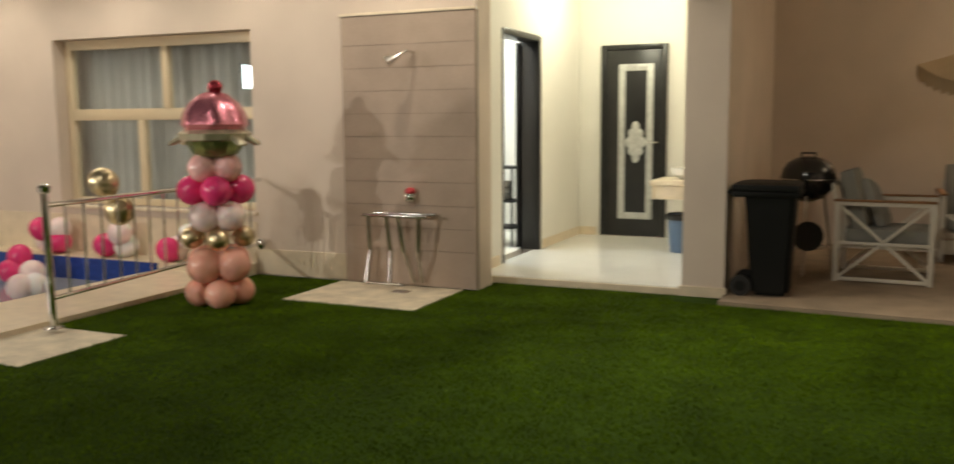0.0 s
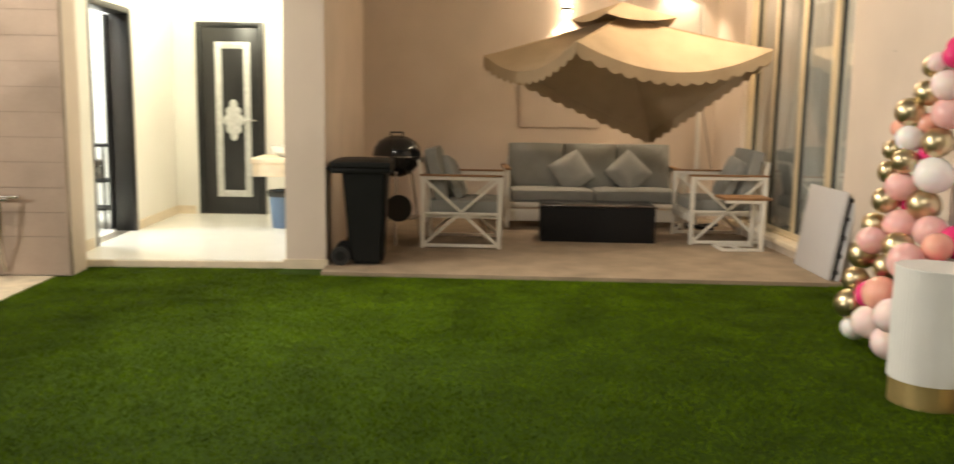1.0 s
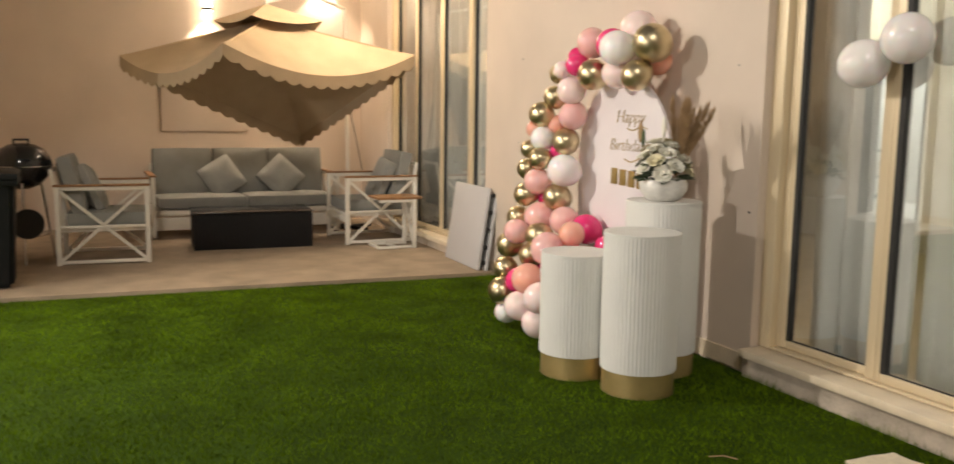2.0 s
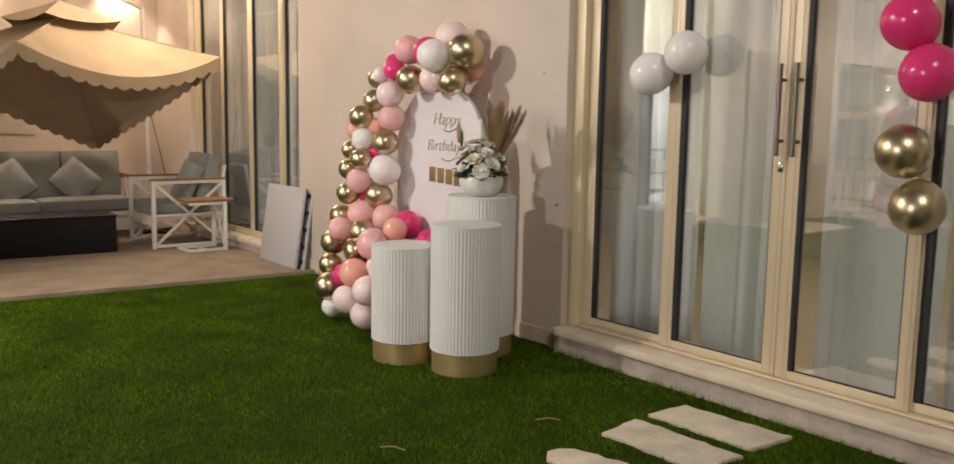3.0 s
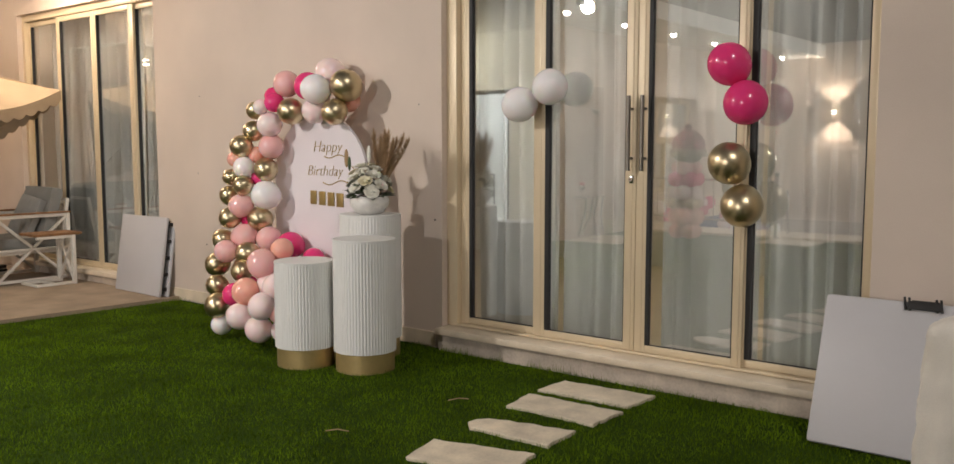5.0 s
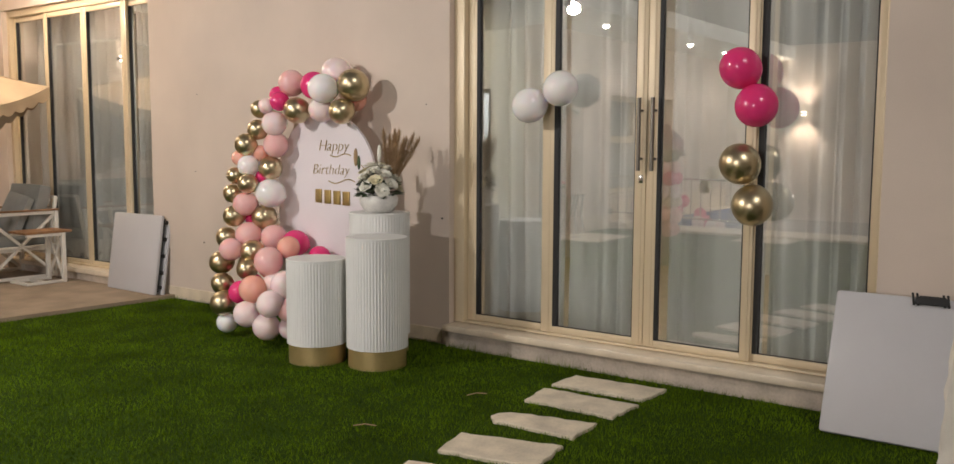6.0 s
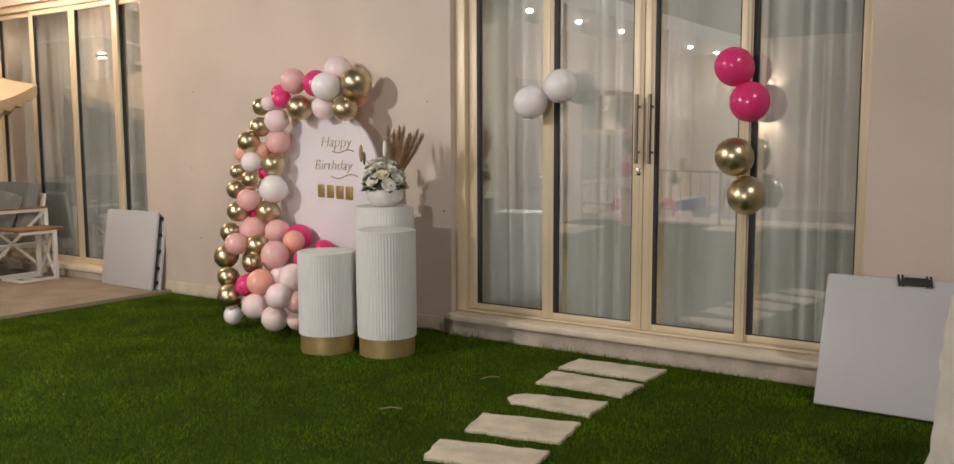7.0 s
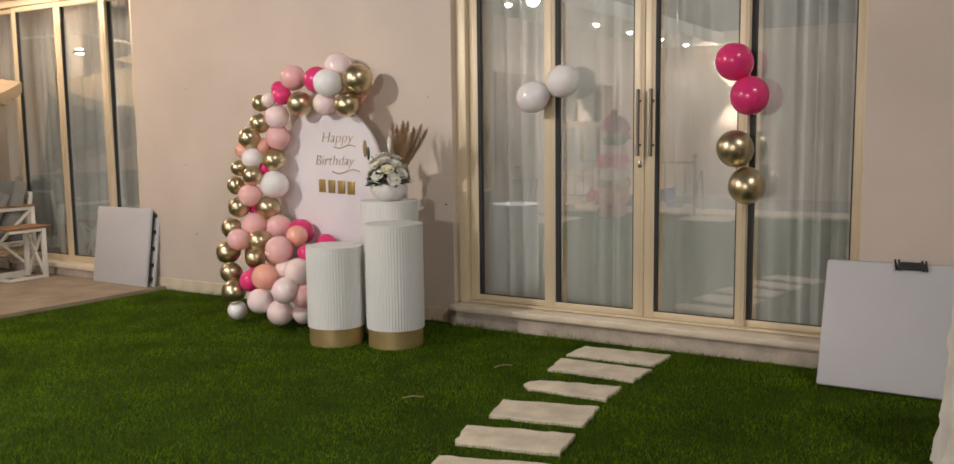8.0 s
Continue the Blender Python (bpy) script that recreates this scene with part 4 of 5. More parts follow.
for i in range(21):
    a, e = i * 2.4, math.acos(1 - (i + 0.5) / 21 * 0.98)
    c_ = (3.40 + 0.115 * math.sin(e) * math.cos(a), 4.26 + 0.12 * math.sin(e) * math.sin(a), 1.125 + 0.175 * math.cos(e))
    part("flower", flower(c_, rnd.uniform(0.052, 0.070), 6, i, (c_[0] - 3.40, c_[1] - 4.27, c_[2] - 1.06)), PETAL if i % 6 else PETAL_CREAM, v)
bm = bmesh.new()
for i in range(90):
    a = rnd.uniform(0, 6.28)
    d_ = Vector((math.cos(a), math.sin(a), rnd.uniform(-0.1, 0.9))).normalized()
    base = Vector((3.40, 4.26, 1.10)) + d_ * 0.08
    tip = base + d_ * rnd.uniform(0.06, 0.12)
    side = d_.cross(Vector((0, 0, 1))).normalized() * 0.028
    mid = (base + tip) / 2 + Vector((0, 0, 0.012))
    bm.faces.new([bm.verts.new(q_) for q_ in (base, mid - side, tip)])
    bm.faces.new([bm.verts.new(q_) for q_ in (base, tip, mid + side)])
part("leaves", bm, LEAF, v, "dark green leaves between the flowers")
for i in range(10):
    bm = bmesh.new()
    root = Vector((3.44, 4.20, 1.12))
    top = Vector((3.47 + rnd.uniform(-0.05, 0.06), 4.27 - 0.030 * i + rnd.uniform(-0.02, 0.02), 1.53 + 0.03 * math.sin(i * 1.7) - 0.010 * abs(i - 3)))
    tube(bm, root, top, 0.003, 0.0015, 5)
    for k in range(900):
        f_ = rnd.uniform(0.30, 1.0)
        p_ = root.lerp(top, f_)
        wd = 0.042 * math.sin((f_ - 0.3) / 0.72 * math.pi) + 0.006
        q_ = p_ + Vector((rnd.uniform(-1, 1) * wd, rnd.uniform(-1, 1) * wd, rnd.uniform(0.02, 0.06)))
        s_ = Vector((rnd.uniform(-1, 1), rnd.uniform(-1, 1), 0)) * 0.0018
        bm.faces.new([bm.verts.new(p_ - s_), bm.verts.new(p_ + s_), bm.verts.new(q_)])
    part("pampas_plume", bm, PAMPAS, v, "dried tan pampas plume")
for y_, z_, lean, mt in ((4.40, 1.42, 0.10, PAMPAS), (4.22, 1.46, -0.02, PETAL), (4.43, 1.37, 0.03, LEAF)):
    bm = bmesh.new()
    root, top = Vector((3.38, 4.30, 1.2)), Vector((3.36, y_ + lean, z_))
    tube(bm, root, root.lerp(top, 0.5), 0.004, 0.004, 6)
    ball(bm, root.lerp(top, 0.75), (top - root).length * 0.22, 0.22, 0.25, 1.0, 10, 8)
    part("dried_leaf", bm, mt, v)

# ---- leaning boards ----
t = thing("folded_table", (3.74, 7.85, 0.0), "white plastic folding table folded flat against the wall", "folding table")
lean = Matrix.Translation((3.69, 7.82, 0.02)) @ Matrix.Rotation(radians(8.5), 4, "Y") @ Matrix.Rotation(radians(-2), 4, "Z")
bm = bmesh.new()
box(bm, 0.0, -0.42, 0, 0.035, 0.42, 0.76, 0.015)
bmesh.ops.transform(bm, verts=bm.verts, matrix=lean)
part("table_top", bm, PLASTIC_WHITE, t)
bm = bmesh.new()
box(bm, 0.075, -0.45, 0, 0.10, 0.40, 0.75, 0.012)
bmesh.ops.transform(bm, verts=bm.verts, matrix=lean)
part("table_top", bm, PLASTIC_WHITE, t)
bm = bmesh.new()
for zz in (0.06, 0.2, 0.36, 0.52, 0.68):
    box(bm, 0.036, -0.428, zz, 0.074, -0.39, zz + 0.035, 0.003)
run(bm, [(0.043, -0.41, 0.03), (0.043, -0.41, 0.73)], 0.008, 8)
run(bm, [(0.043, -0.3, 0.1), (0.043, 0.3, 0.1)], 0.006, 8)
bmesh.ops.transform(bm, verts=bm.verts, matrix=lean)
part("folded_legs", bm, SEAL, t, "black folded steel legs and hinges")

t = thing("leaning_board", (3.50, 0.85, 0.0), "white plastic board leaning against the house wall", "board")
lean = Matrix.Translation((3.385, 0.79, 0.005)) @ Matrix.Rotation(radians(19.5), 4, "Y")
bm = bmesh.new()
box(bm, 0.0, -0.42, 0, 0.04, 0.42, 0.745, 0.016)
bmesh.ops.transform(bm, verts=bm.verts, matrix=lean)
part("board", bm, PLASTIC_WHITE, t)
bm = bmesh.new()
box(bm, -0.018, -0.115, 0.705, -0.002, 0.035, 0.745, 0.006)
for yy in (0.04, 0.02, -0.10, -0.12):
    tube(bm, (-0.012, yy, 0.70), (-0.008, yy + 0.012, 0.762), 0.006, seg=8)
box(bm, -0.004, -0.10, 0.742, 0.02, 0.02, 0.752, 0.002)
bmesh.ops.transform(bm, verts=bm.verts, matrix=lean)
part("clip", bm, SEAL, t, "black plastic handle clip")

# cloth-covered chair at the edge of the lawn
t = thing("covered_chair", (2.34, 0.19, -0.015), "chair under a loose creased white cloth cover", "chair")


def draped(cx, cy, hx, hy, z0, z1, flare, seed):
    """Cloth hanging over a block: rounded on top, folded and wider towards its hem."""
    bm = bmesh.new()
    rows_, seg_, grid = 30, 96, []
    for j in range(rows_ + 1):
        v_ = j / rows_
        ring = []
        for i in range(seg_):
            a = 2 * math.pi * i / seg_
            k = (abs(math.cos(a)) ** 5 + abs(math.sin(a)) ** 5) ** -0.2
            d_ = (1 - v_) * (0.016 * math.sin(a * 15 + 1.5 * math.sin(v_ * 3 + seed)) + flare)
            d_ += 0.022 * noise.noise(Vector((math.cos(a) * 3 + seed, math.sin(a) * 3, v_ * 5))) + 0.010 * noise.noise(Vector((math.cos(a) * 8, math.sin(a) * 8 + seed, v_ * 14)))
            r_ = 1.0 if v_ < 0.88 else 0.12 + 0.88 * math.sqrt(max(0.0, 1 - ((v_ - 0.88) / 0.12) ** 2))
            ring.append(bm.verts.new((cx + (hx * k + d_) * math.cos(a) * r_, cy + (hy * k + d_) * math.sin(a) * r_, z0 + (z1 - z0) * (v_ if v_ < 0.88 else 0.88 + (v_ - 0.88) * 0.6))))
        grid.append(ring)
    for a_, b_ in zip(grid, grid[1:]):
        for i in range(seg_):
            bm.faces.new((a_[i], a_[(i + 1) % seg_], b_[(i + 1) % seg_], b_[i]))
    bm.faces.new(grid[-1])
    return bm


part("back_cover", draped(2.34, 0.20, 0.10, 0.25, 0.0, 0.94, 0.05, 1.0), FABRIC, t)
part("seat_cover", draped(2.50, 0.20, 0.26, 0.26, 0.0, 0.50, 0.06, 4.0), FABRIC, t)
bm = bmesh.new()
for px in (2.34, 2.66):
    for py in (0.03, 0.35):
        tube(bm, (px, py, -0.015), (px, py, 0.4), 0.015, seg=8)
part("legs", bm, SEAL, t)


for wy, wz in ((4.05, 0.92), (6.9, 1.9), (6.95, 1.2), (4.2, 1.75), (0.55, 1.9), (6.85, 0.55)):
    bm = bmesh.new()
    tube(bm, (WX - 0.004, wy, wz), (WX, wy, wz), 0.007 if wz < 1 else 0.004, seg=10)
    whole("wall_plug", bm, SEAL, "small dark screw hole in the rendered wall", "wall plug", at=(WX, wy, wz))

# ---- terrace furniture ----
def armchair(name, at, turn, label):
    """Built facing +x with its side panels along x; base centre at the origin."""
    ch = thing(name, (0, 0, 0), label, "armchair", "terrace armchairs")
    L, W, H = 0.80, 0.76, 0.735
    for sy in (-W / 2, W / 2):
        bm = bmesh.new()
        for px in (-L / 2 + 0.02, L / 2 - 0.02):
            box(bm, px - 0.021, sy - 0.021, 0, px + 0.021, sy + 0.021, H - 0.02, 0.004)
        for z0, z1 in ((0.012, 0.042), (0.335, 0.36), (H - 0.055, H - 0.02)):
            box(bm, -L / 2 + 0.041, sy - 0.018, z0, L / 2 - 0.041, sy + 0.018, z1, 0.003)
        part("side_frame", bm, WHITE_METAL, ch)
        for s_ in (1, -1):
            bm = bmesh.new()
            bar(bm, (-s_ * (L / 2 - 0.04), sy, 0.04), (s_ * (L / 2 - 0.04), sy, H - 0.055), 0.026, 0.026)
            part("cross_brace", bm, WHITE_METAL, ch)
        bm = bmesh.new()
        box(bm, -L / 2 - 0.01, sy - 0.03, H - 0.019, L / 2 + 0.01, sy + 0.03, H, 0.005)
        part("armrest", bm, TEAK, ch, "thin teak armrest")
    bm = bmesh.new()
    box(bm, -L / 2 + 0.02, -W / 2 + 0.02, 0.30, L / 2 - 0.02, W / 2 - 0.02, 0.335, 0.004)
    for px in (-L / 2 + 0.02, L / 2 - 0.02):
        box(bm, px - 0.02, -W / 2 + 0.022, 0.24, px + 0.02, W / 2 - 0.022, 0.30, 0.004)
    part("seat_frame", bm, WHITE_METAL, ch)
    bm = bmesh.new()
    for py in (-0.30, 0.30):
        bar(bm, (-L / 2 + 0.06, py, 0.33), (-L / 2 - 0.03, py, 0.86), 0.03, 0.03)
    bar(bm, (-L / 2 - 0.03, -0.30, 0.85), (-L / 2 - 0.03, 0.30, 0.85), 0.03, 0.03)
    part("back_frame", bm, WHITE_METAL, ch)
    part("seat_cushion", cushion(bmesh.new(), (0.03, 0, 0.41), 0.70, 0.66, 0.15, puff=0.25), CUSHION, ch)
    part("back_cushion", cushion(bmesh.new(), (-0.26, 0, 0.72), 0.54, 0.64, 0.18, Matrix.Rotation(radians(-104), 4, "Y"), 0.35), CUSHION, ch)
    part("pillow", cushion(bmesh.new(), (-0.10, 0.04, 0.67), 0.46, 0.46, 0.16, Matrix.Rotation(radians(-113), 4, "Y") @ Matrix.Rotation(0.12, 4, "Z"), 0.6), PILLOW, ch)
    ch.matrix_basis = pose(*at, 0, 0, turn)
    return ch


armchair("armchair", (0.63, 9.28, 0.02), -4, "white lattice-sided armchair with grey cushions and teak arms")
armchair("armchair", (3.40, 9.68, 0.02), 180, "white lattice-sided armchair with grey cushions beside the glass")

s = thing("sofa", (2.2, 10.85, 0.02), "three-seat white frame sofa with grey cushions and pillows", "sofa")
bm = bmesh.new()
box(bm, 1.19, 10.44, 0.26, 3.21, 11.22, 0.32, 0.006)
box(bm, 1.19, 10.44, 0.10, 3.21, 10.475, 0.24, 0.004)
box(bm, 1.19, 11.19, 0.32, 3.21, 11.23, 0.80, 0.006)
part("frame", bm, WHITE_METAL, s)
for x_ in (1.165, 3.235):
    bm = bmesh.new()
    for y_ in (10.46, 11.2):
        box(bm, x_ - 0.022, y_ - 0.022, 0.02, x_ + 0.022, y_ + 0.022, 0.69, 0.004)
    box(bm, x_ - 0.02, 10.482, 0.03, x_ + 0.02, 11.178, 0.06, 0.003)
    box(bm, x_ - 0.02, 10.482, 0.655, x_ + 0.02, 11.178, 0.69, 0.003)
    bar(bm, (x_, 10.5, 0.06), (x_, 11.16, 0.655), 0.026, 0.026)
    bar(bm, (x_, 11.16, 0.06), (x_, 10.5, 0.655), 0.026, 0.026)
    part("side_frame", bm, WHITE_METAL, s)
    bm = bmesh.new()
    box(bm, x_ - 0.035, 10.42, 0.691, x_ + 0.035, 11.24, 0.712, 0.005)
    part("armrest", bm, TEAK, s, "thin teak armrest")
for x0, x1 in ((1.21, 2.18), (2.19, 3.19)):
    part("seat_cushion", cushion(bmesh.new(), ((x0 + x1) / 2, 10.78, 0.395), x1 - x0, 0.72, 0.15, puff=0.2), CUSHION, s)
for x0, x1 in ((1.21, 1.88), (1.885, 2.53), (2.535, 3.19)):
    part("back_cushion", cushion(bmesh.new(), ((x0 + x1) / 2, 11.07, 0.70), x1 - x0, 0.56, 0.20, Matrix.Rotation(radians(80), 4, "X"), 0.35), CUSHION, s)
for x_, tw in ((1.97, 0.55), (2.66, 0.75)):
    part("pillow", cushion(bmesh.new(), (x_, 10.92, 0.645), 0.42, 0.42, 0.15, Matrix.Rotation(radians(68), 4, "X") @ Matrix.Rotation(tw, 4, "Z"), 0.75), PILLOW, s)

t = thing("coffee_table", (2.07, 9.65, 0.02), "low black woven coffee table on the terrace", "coffee table")
rot = Matrix.Translation((2.07, 9.65, 0.02)) @ Matrix.Rotation(radians(-4), 4, "Z")
bm = bmesh.new()
box(bm, -0.60, -0.29, 0.0, 0.60, 0.29, 0.365, 0.012)
bmesh.ops.transform(bm, verts=bm.verts, matrix=rot)
part("body", bm, WICKER, t)
bm = bmesh.new()
box(bm, -0.61, -0.30, 0.366, 0.61, 0.30, 0.385, 0.006)
bmesh.ops.transform(bm, verts=bm.verts, matrix=rot)
part("top", bm, ENAMEL, t, "black glass table top")

t = thing("side_table", (3.45, 9.02, 0.02), "small teak-topped side table on a white metal frame", "side table")
for k in range(4):
    bm = bmesh.new()
    box(bm, 3.22, 8.86 + k * 0.088, 0.535, 3.71, 8.86 + k * 0.088 + 0.083, 0.56, 0.003)
    part("slat", bm, TEAK, t)
bm = bmesh.new()
for y_ in (8.88, 9.19):
    box(bm, 3.60, y_ - 0.02, 0.02, 3.64, y_ + 0.02, 0.535, 0.003)
    box(bm, 3.22, y_ - 0.018, 0.022, 3.60, y_ + 0.018, 0.05, 0.003)
    box(bm, 3.24, y_ - 0.015, 0.505, 3.60, y_ + 0.015, 0.534, 0.003)
for x_ in (3.22, 3.40):
    box(bm, x_, 8.90, 0.022, x_ + 0.03, 9.17, 0.05, 0.003)
part("frame", bm, WHITE_METAL, t)
bm = bmesh.new()
bar(bm, (3.62, 8.9, 0.06), (3.62, 9.17, 0.5), 0.02, 0.02)
bar(bm, (3.62, 9.17, 0.06), (3.62, 8.9, 0.5), 0.02, 0.02)
part("cross_brace", bm, WHITE_METAL, t)

# tilted offset umbrella
u = thing("garden_umbrella", (3.42, 10.6, 0.02), "sand-coloured offset umbrella, canopy tilted and drooping at the back", "umbrella")
AP = Vector((2.27, 9.68, 2.40))
CORNERS = [Vector(c_) for c_ in ((0.83, 9.6, 1.95), (1.64, 8.5, 2.04), (3.80, 9.36, 2.05), (2.90, 10.9, 1.12))]
SAGS = (0.22, 0.26, 0.02, 0.02)


def canopy_point(k, u_, v_):
    p_, q_ = CORNERS[k], CORNERS[(k + 1) % 4]
    e_ = p_.lerp(q_, u_)
    w_ = AP.lerp(e_, v_)
    w_.z -= SAGS[k] * 4 * u_ * (1 - u_) * v_ ** 1.6 + 0.03 * math.sin(v_ * math.pi)
    return w_


for k in range(4):
    bm = bmesh.new()
    n_ = 24
    grid = [[bm.verts.new(canopy_point(k, i / n_, 0.10 + 0.90 * j / 14)) for i in range(n_ + 1)] for j in range(15)]
    for a_, b_ in zip(grid, grid[1:]):
        for i in range(n_):
            bm.faces.new((a_[i], a_[i + 1], b_[i + 1], b_[i]))
    part("canopy_panel", bm, CANVAS, u)
    bm = bmesh.new()
    n_ = 112
    hi = [canopy_point(k, i / n_, 1.0) for i in range(n_ + 1)]
    low = [bm.verts.new(p_ - Vector((0, 0, 0.10 + 0.035 * abs(math.sin(i / n_ * math.pi * 14))))) for i, p_ in enumerate(hi)]
    hi = [bm.verts.new(p_) for p_ in hi]
    for i in range(n_):
        bm.faces.new((hi[i], hi[i + 1], low[i + 1], low[i]))
    part("valance", bm, CANVAS, u, "scalloped canvas valance")
bm = bmesh.new()
for k in range(4):
    n_ = 10
    tip = AP + Vector((0.0, 0, 0.13))
    p_, q_ = (AP.lerp(c_, 0.37) + Vector((0, 0, 0.10)) for c_ in (CORNERS[k], CORNERS[(k + 1) % 4]))
    line = [p_.lerp(q_, i / n_) - Vector((0, 0, 0.05 * 4 * i / n_ * (1 - i / n_))) for i in range(n_ + 1)]
    vs = [bm.verts.new(w_) for w_ in line]
    tv = bm.verts.new(tip)
    for i in range(n_):
        bm.faces.new((vs[i], vs[i + 1], tv))
part("vent_cap", bm, CANVAS, u, "raised canvas vent cap")
for c_ in CORNERS:
    bm = bmesh.new()
    bar(bm, AP - Vector((0, 0, 0.03)), c_ - Vector((0, 0, 0.02)), 0.014, 0.02)
    part("rib", bm, CANVAS, u)
bm = bmesh.new()
tube(bm, (3.42, 10.6, 0.02), (3.36, 10.55, 2.62), 0.024, seg=14)
part("pole", bm, WHITE_METAL, u)
bm = bmesh.new()
run(bm, [(3.36, 10.55, 2.62), (2.8, 10.1, 2.72), (2.27, 9.68, 2.55), (2.27, 9.68, 2.38)], 0.02, 10)
part("arm", bm, WHITE_METAL, u)
bm = bmesh.new()
run(bm, [(3.39, 10.58, 1.62), (3.50, 10.5, 1.0), (3.58, 10.5, 0.6)], 0.005, 6)
part("cord", bm, SEAL, u)
bm = bmesh.new()
for ang in (0.4, 1.97):
    d_ = Vector((math.cos(ang), math.sin(ang), 0)) * 0.32
    bar(bm, Vector((3.42, 10.6, 0.04)) - d_, Vector((3.42, 10.6, 0.04)) + d_, 0.05, 0.035)
part("base_cross", bm, SEAL, u)

bm = bmesh.new()
box(bm, 1.36, 11.46, 1.165, 2.38, 11.5, 1.95, 0.006)
hatch = whole("wall_hatch", bm, WALL, "cream painted flush hatch on the terrace wall", "hatch", at=(1.87, 11.48, 1.165))

# kettle grill
t = thing("kettle_grill", (-0.05, 9.25, 0.02), "black enamel kettle grill with closed lid", "grill")
part("bowl", lathe(bmesh.new(), (-0.05, 9.25, 0.70), ((0.06, 0), (0.15, 0.04), (0.22, 0.12), (0.245, 0.21)), 36), ENAMEL, t)
lid = part("lid", lathe(bmesh.new(), (-0.05, 9.25, 0.915), ((0.25, 0), (0.25, 0.015), (0.235, 0.08), (0.19, 0.145), (0.11, 0.19), (0.02, 0.205)), 36), ENAMEL, t)
bm = bmesh.new()
run(bm, [(-0.11, 9.2, 1.11), (-0.11, 9.2, 1.15), (0.01, 9.2, 1.15), (0.01, 9.2, 1.11)], 0.009, 8)
part("handle", bm, SEAL, lid)
part("rim", lathe(bmesh.new(), (-0.05, 9.25, 0.905), ((0.246, 0), (0.258, 0.004), (0.258, 0.012), (0.246, 0.014)), 36), STEEL, t, "steel rim between bowl and lid")
for a in (0.5, 2.6, 4.7):
    bm = bmesh.new()
    tube(bm, (-0.05 + 0.16 * math.cos(a), 9.25 + 0.16 * math.sin(a), 0.76), (-0.05 + 0.27 * math.cos(a), 9.25 + 0.27 * math.sin(a), 0.03), 0.011)
    part("leg", bm, STEEL, t)
bm = bmesh.new()
tube(bm, (-0.02, 9.0, 0.40), (-0.02, 9.04, 0.40), 0.135, seg=28)
part("ash_cover", bm, SEAL, t, "round black cover hung on the legs")
part("shelf_ring", lathe(bmesh.new(), (-0.05, 9.25, 0.27), ((0.20, 0), (0.215, 0.006), (0.20, 0.012)), 28), STEEL, t)

# wheeled bin
t = thing("wheelie_bin", (-0.28, 8.1, 0.02), "black plastic wheeled rubbish bin with closed lid", "rubbish bin")
bm = bmesh.new()
lo = [bm.verts.new(p_) for p_ in ((-0.385, 7.92, 0.03), (-0.10, 7.92, 0.03), (-0.10, 8.28, 0.03), (-0.385, 8.28, 0.03))]
hi = [bm.verts.new(p_) for p_ in ((-0.45, 7.86, 0.87), (-0.06, 7.86, 0.87), (-0.06, 8.36, 0.87), (-0.45, 8.36, 0.87))]
bm.faces.new(lo[::-1])
bm.faces.new(hi)
for i in range(4):
    bm.faces.new((lo[i], lo[(i + 1) % 4], hi[(i + 1) % 4], hi[i]))
bmesh.ops.bevel(bm, geom=list(bm.edges), offset=0.03, segments=2, affect="EDGES")
part("body", bm, BIN_PLASTIC, t)
bm = bmesh.new()
box(bm, -0.545, 7.83, 0.84, -0.025, 8.39, 0.89, 0.012)
part("collar", bm, BIN_PLASTIC, t)
bm = bmesh.new()
cushion(bm, (-0.285, 8.1, 0.915), 0.53, 0.58, 0.09, puff=0.5)
part("lid", bm, BIN_PLASTIC, t)
bm = bmesh.new()
tube(bm, (-0.58, 7.95, 0.87), (-0.58, 8.27, 0.87), 0.016)
for y_ in (7.95, 8.27):
    tube(bm, (-0.58, y_, 0.87), (-0.52, y_, 0.85), 0.012)
part("handle", bm, BIN_PLASTIC, t)
for y_ in (7.92, 8.24):
    bm = bmesh.new()
    tube(bm, (-0.47, y_ - 0.025, 0.105), (-0.47, y_ + 0.025, 0.105), 0.085, seg=24)
    wheel = part("wheel", bm, SEAL, t)
    bm = bmesh.new()
    tube(bm, (-0.47, y_ - 0.03, 0.105), (-0.47, y_ + 0.03, 0.105), 0.045, seg=16)
    part("hub", bm, BIN_PLASTIC, wheel)

# dry stalks lying on the lawn
for x_, y_, a in ((2.84, 2.985, 2.5), (2.02, 3.10, 2.2)):
    bm = bmesh.new()
    d_ = Vector((math.cos(a), math.sin(a), 0)) * 0.06
    run(bm, [Vector((x_, y_, 0.012)) - d_, Vector((x_ + 0.008, y_ + 0.006, 0.018)), Vector((x_, y_, 0.012)) + d_], 0.003, 6)
    whole("dry_stalk", bm, PAMPAS, "dry tan stalk lying on the turf", "stalk", at=(x_, y_, 0.0))

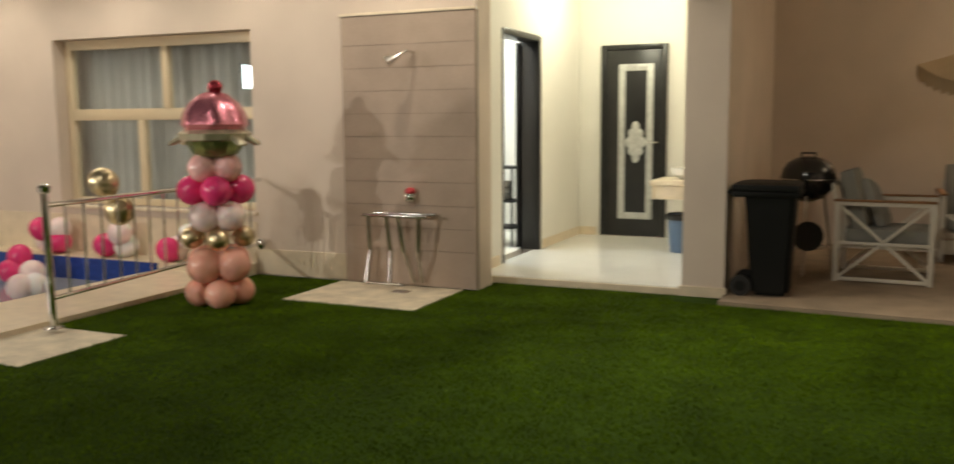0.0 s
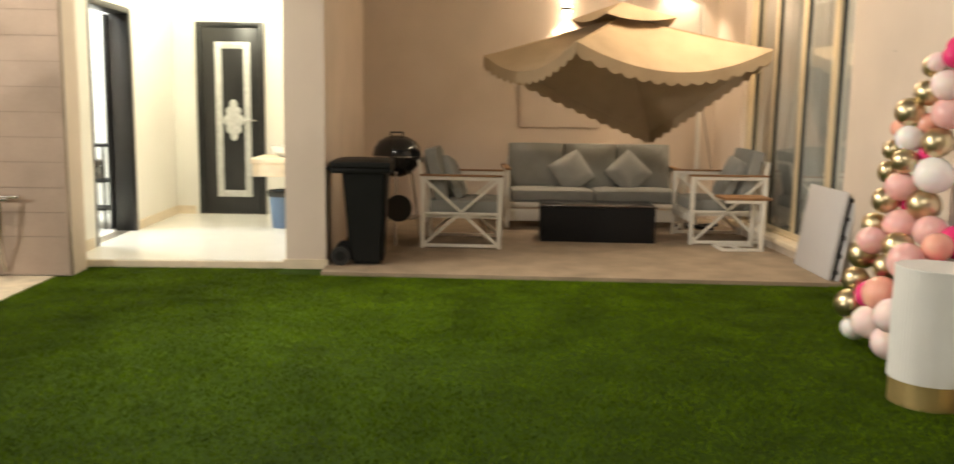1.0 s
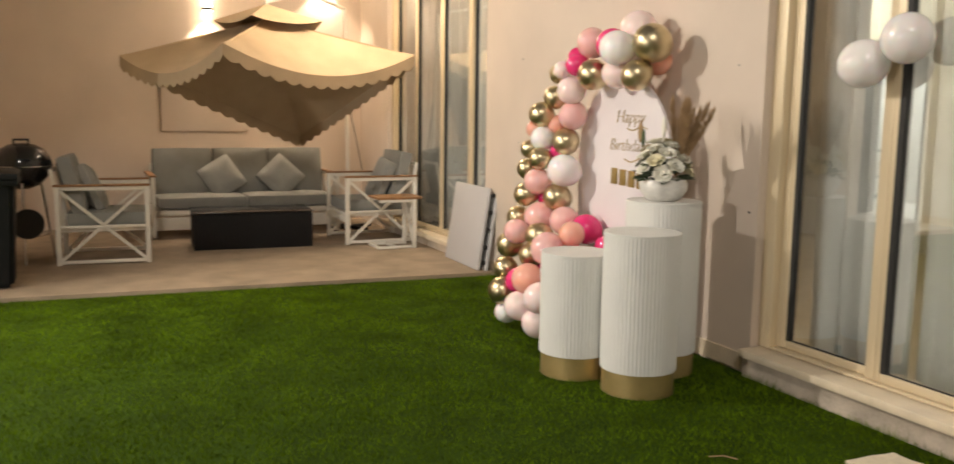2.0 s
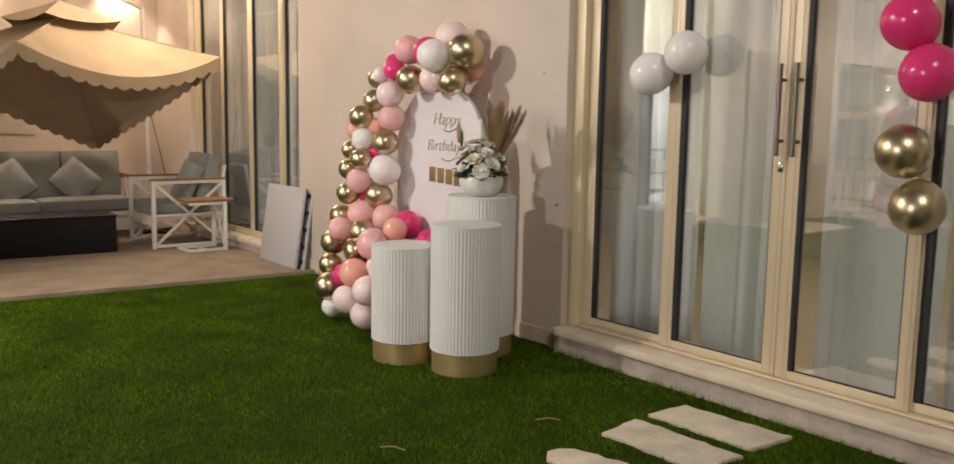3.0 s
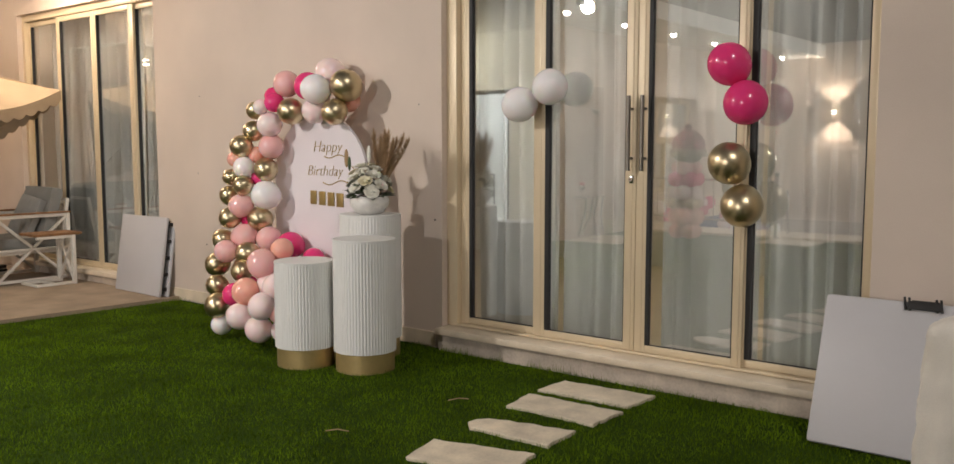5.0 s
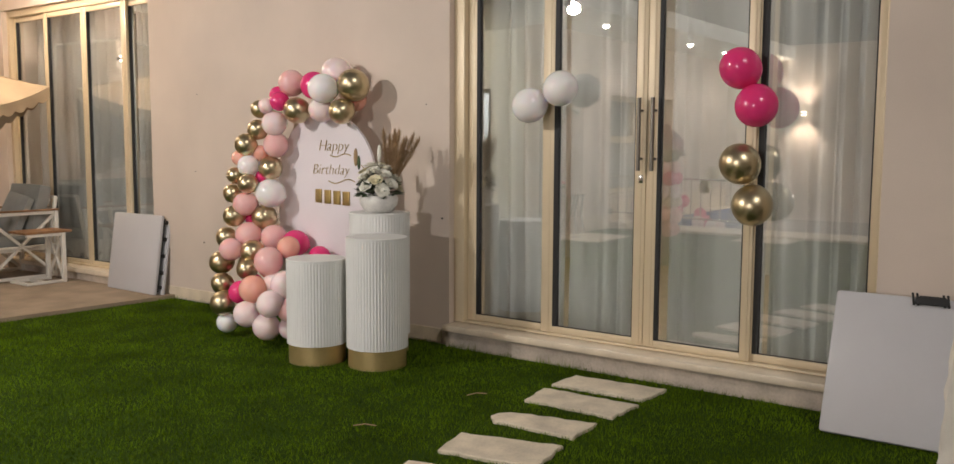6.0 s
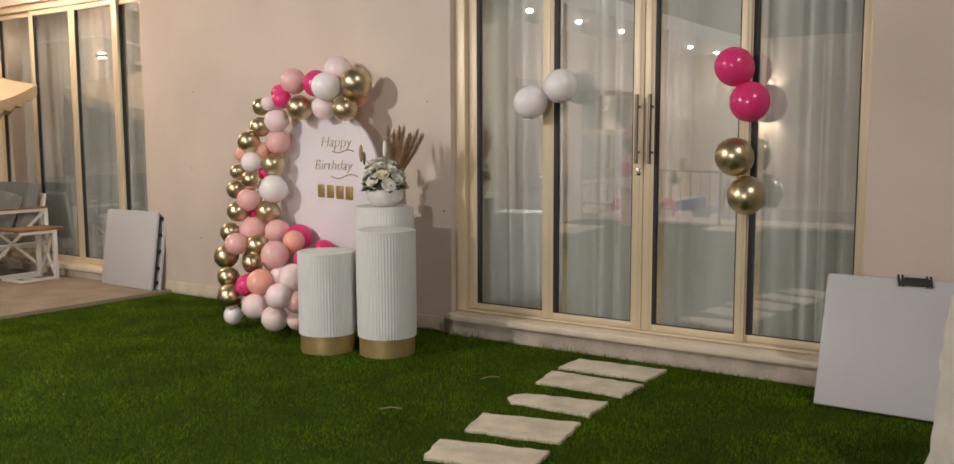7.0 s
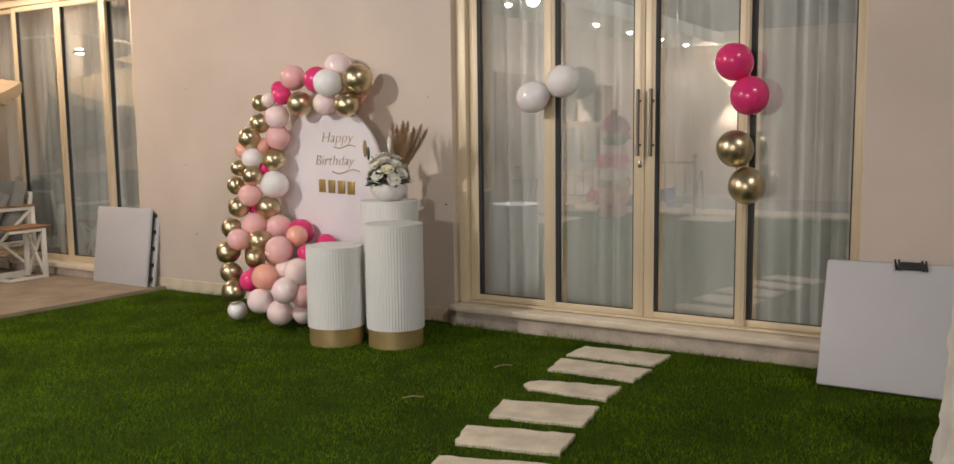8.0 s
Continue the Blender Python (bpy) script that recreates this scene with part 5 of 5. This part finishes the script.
# ---- turf ----
rng = np.random.default_rng(5)
N = 800000
px = rng.uniform(-5.0, 3.80, N)
py = rng.uniform(-3.0, 7.95, N)
near = 7.56 - 0.067 * np.clip(px, -0.6, 3.8)
ok = (py < near) | ((px > -2.85) & (px < -0.97) & (py < 7.90))
ok &= ~((px > -4.0) & (px < -2.76) & (py > 6.5) & (py < 7.5))
ok &= ~((px < -2.63) & (py > 7.43))
ok &= ~((px > -5.2) & (px < -4.25) & (py > 4.15) & (py < 5.02))
for corners in STONES:
    inside = np.ones(N, dtype=bool)
    for (ax, ay), (bx, by) in zip(corners, corners[1:] + corners[:1]):
        inside &= ((bx - ax) * (py - ay) - (by - ay) * (px - ax)) / math.hypot(bx - ax, by - ay) > 0.006
    ok &= ~inside
for cx, cy in ((3.092, 4.0), (2.940, 4.415), (3.425, 4.28)):
    ok &= np.hypot(px - cx, py - cy) > 0.192
px, py = px[ok], py[ok]
N = len(px)
ang = rng.uniform(0, 2 * np.pi, N)
patch = np.array([noise.noise(Vector((x_ * 1.3, y_ * 1.3, 0))) for x_, y_ in zip(px[::1], py[::1])])
hgt = rng.uniform(0.010, 0.025, N) * (1 + 0.4 * patch)
edge = np.clip((px - 3.55) / 0.25, 0, 1) * (np.sin(py * 7.0) + np.sin(py * 17.0) > -0.2)
edge *= np.where(py > 2.75, 1.0, 0.45)
hgt *= 1 + 2.8 * edge * rng.uniform(0, 1, N) ** 2
lean_ = rng.uniform(0.0, 0.022, N)
dirn = ang + rng.uniform(0.8, 2.2, N)
wid = rng.uniform(0.0011, 0.0025, N)
co = np.empty((N, 3, 3), dtype=np.float32)
co[:, 0] = np.stack((px - wid * np.cos(ang), py - wid * np.sin(ang), np.full(N, -0.015)), 1)
co[:, 1] = np.stack((px + wid * np.cos(ang), py + wid * np.sin(ang), np.full(N, -0.015)), 1)
co[:, 2] = np.stack((px + lean_ * np.cos(dirn), py + lean_ * np.sin(dirn), hgt - 0.015), 1)
me = bpy.data.meshes.new("turf")
me.vertices.add(N * 3)
me.vertices.foreach_set("co", co.ravel())
me.loops.add(N * 3)
me.loops.foreach_set("vertex_index", np.arange(N * 3, dtype=np.int32))
me.polygons.add(N)
me.polygons.foreach_set("loop_start", np.arange(0, N * 3, 3, dtype=np.int32))
me.update(calc_edges=True)
me.materials.append(TURF)
tagged(new("turf", me), "dense green artificial turf with uneven edges", "turf", kind="stuff")
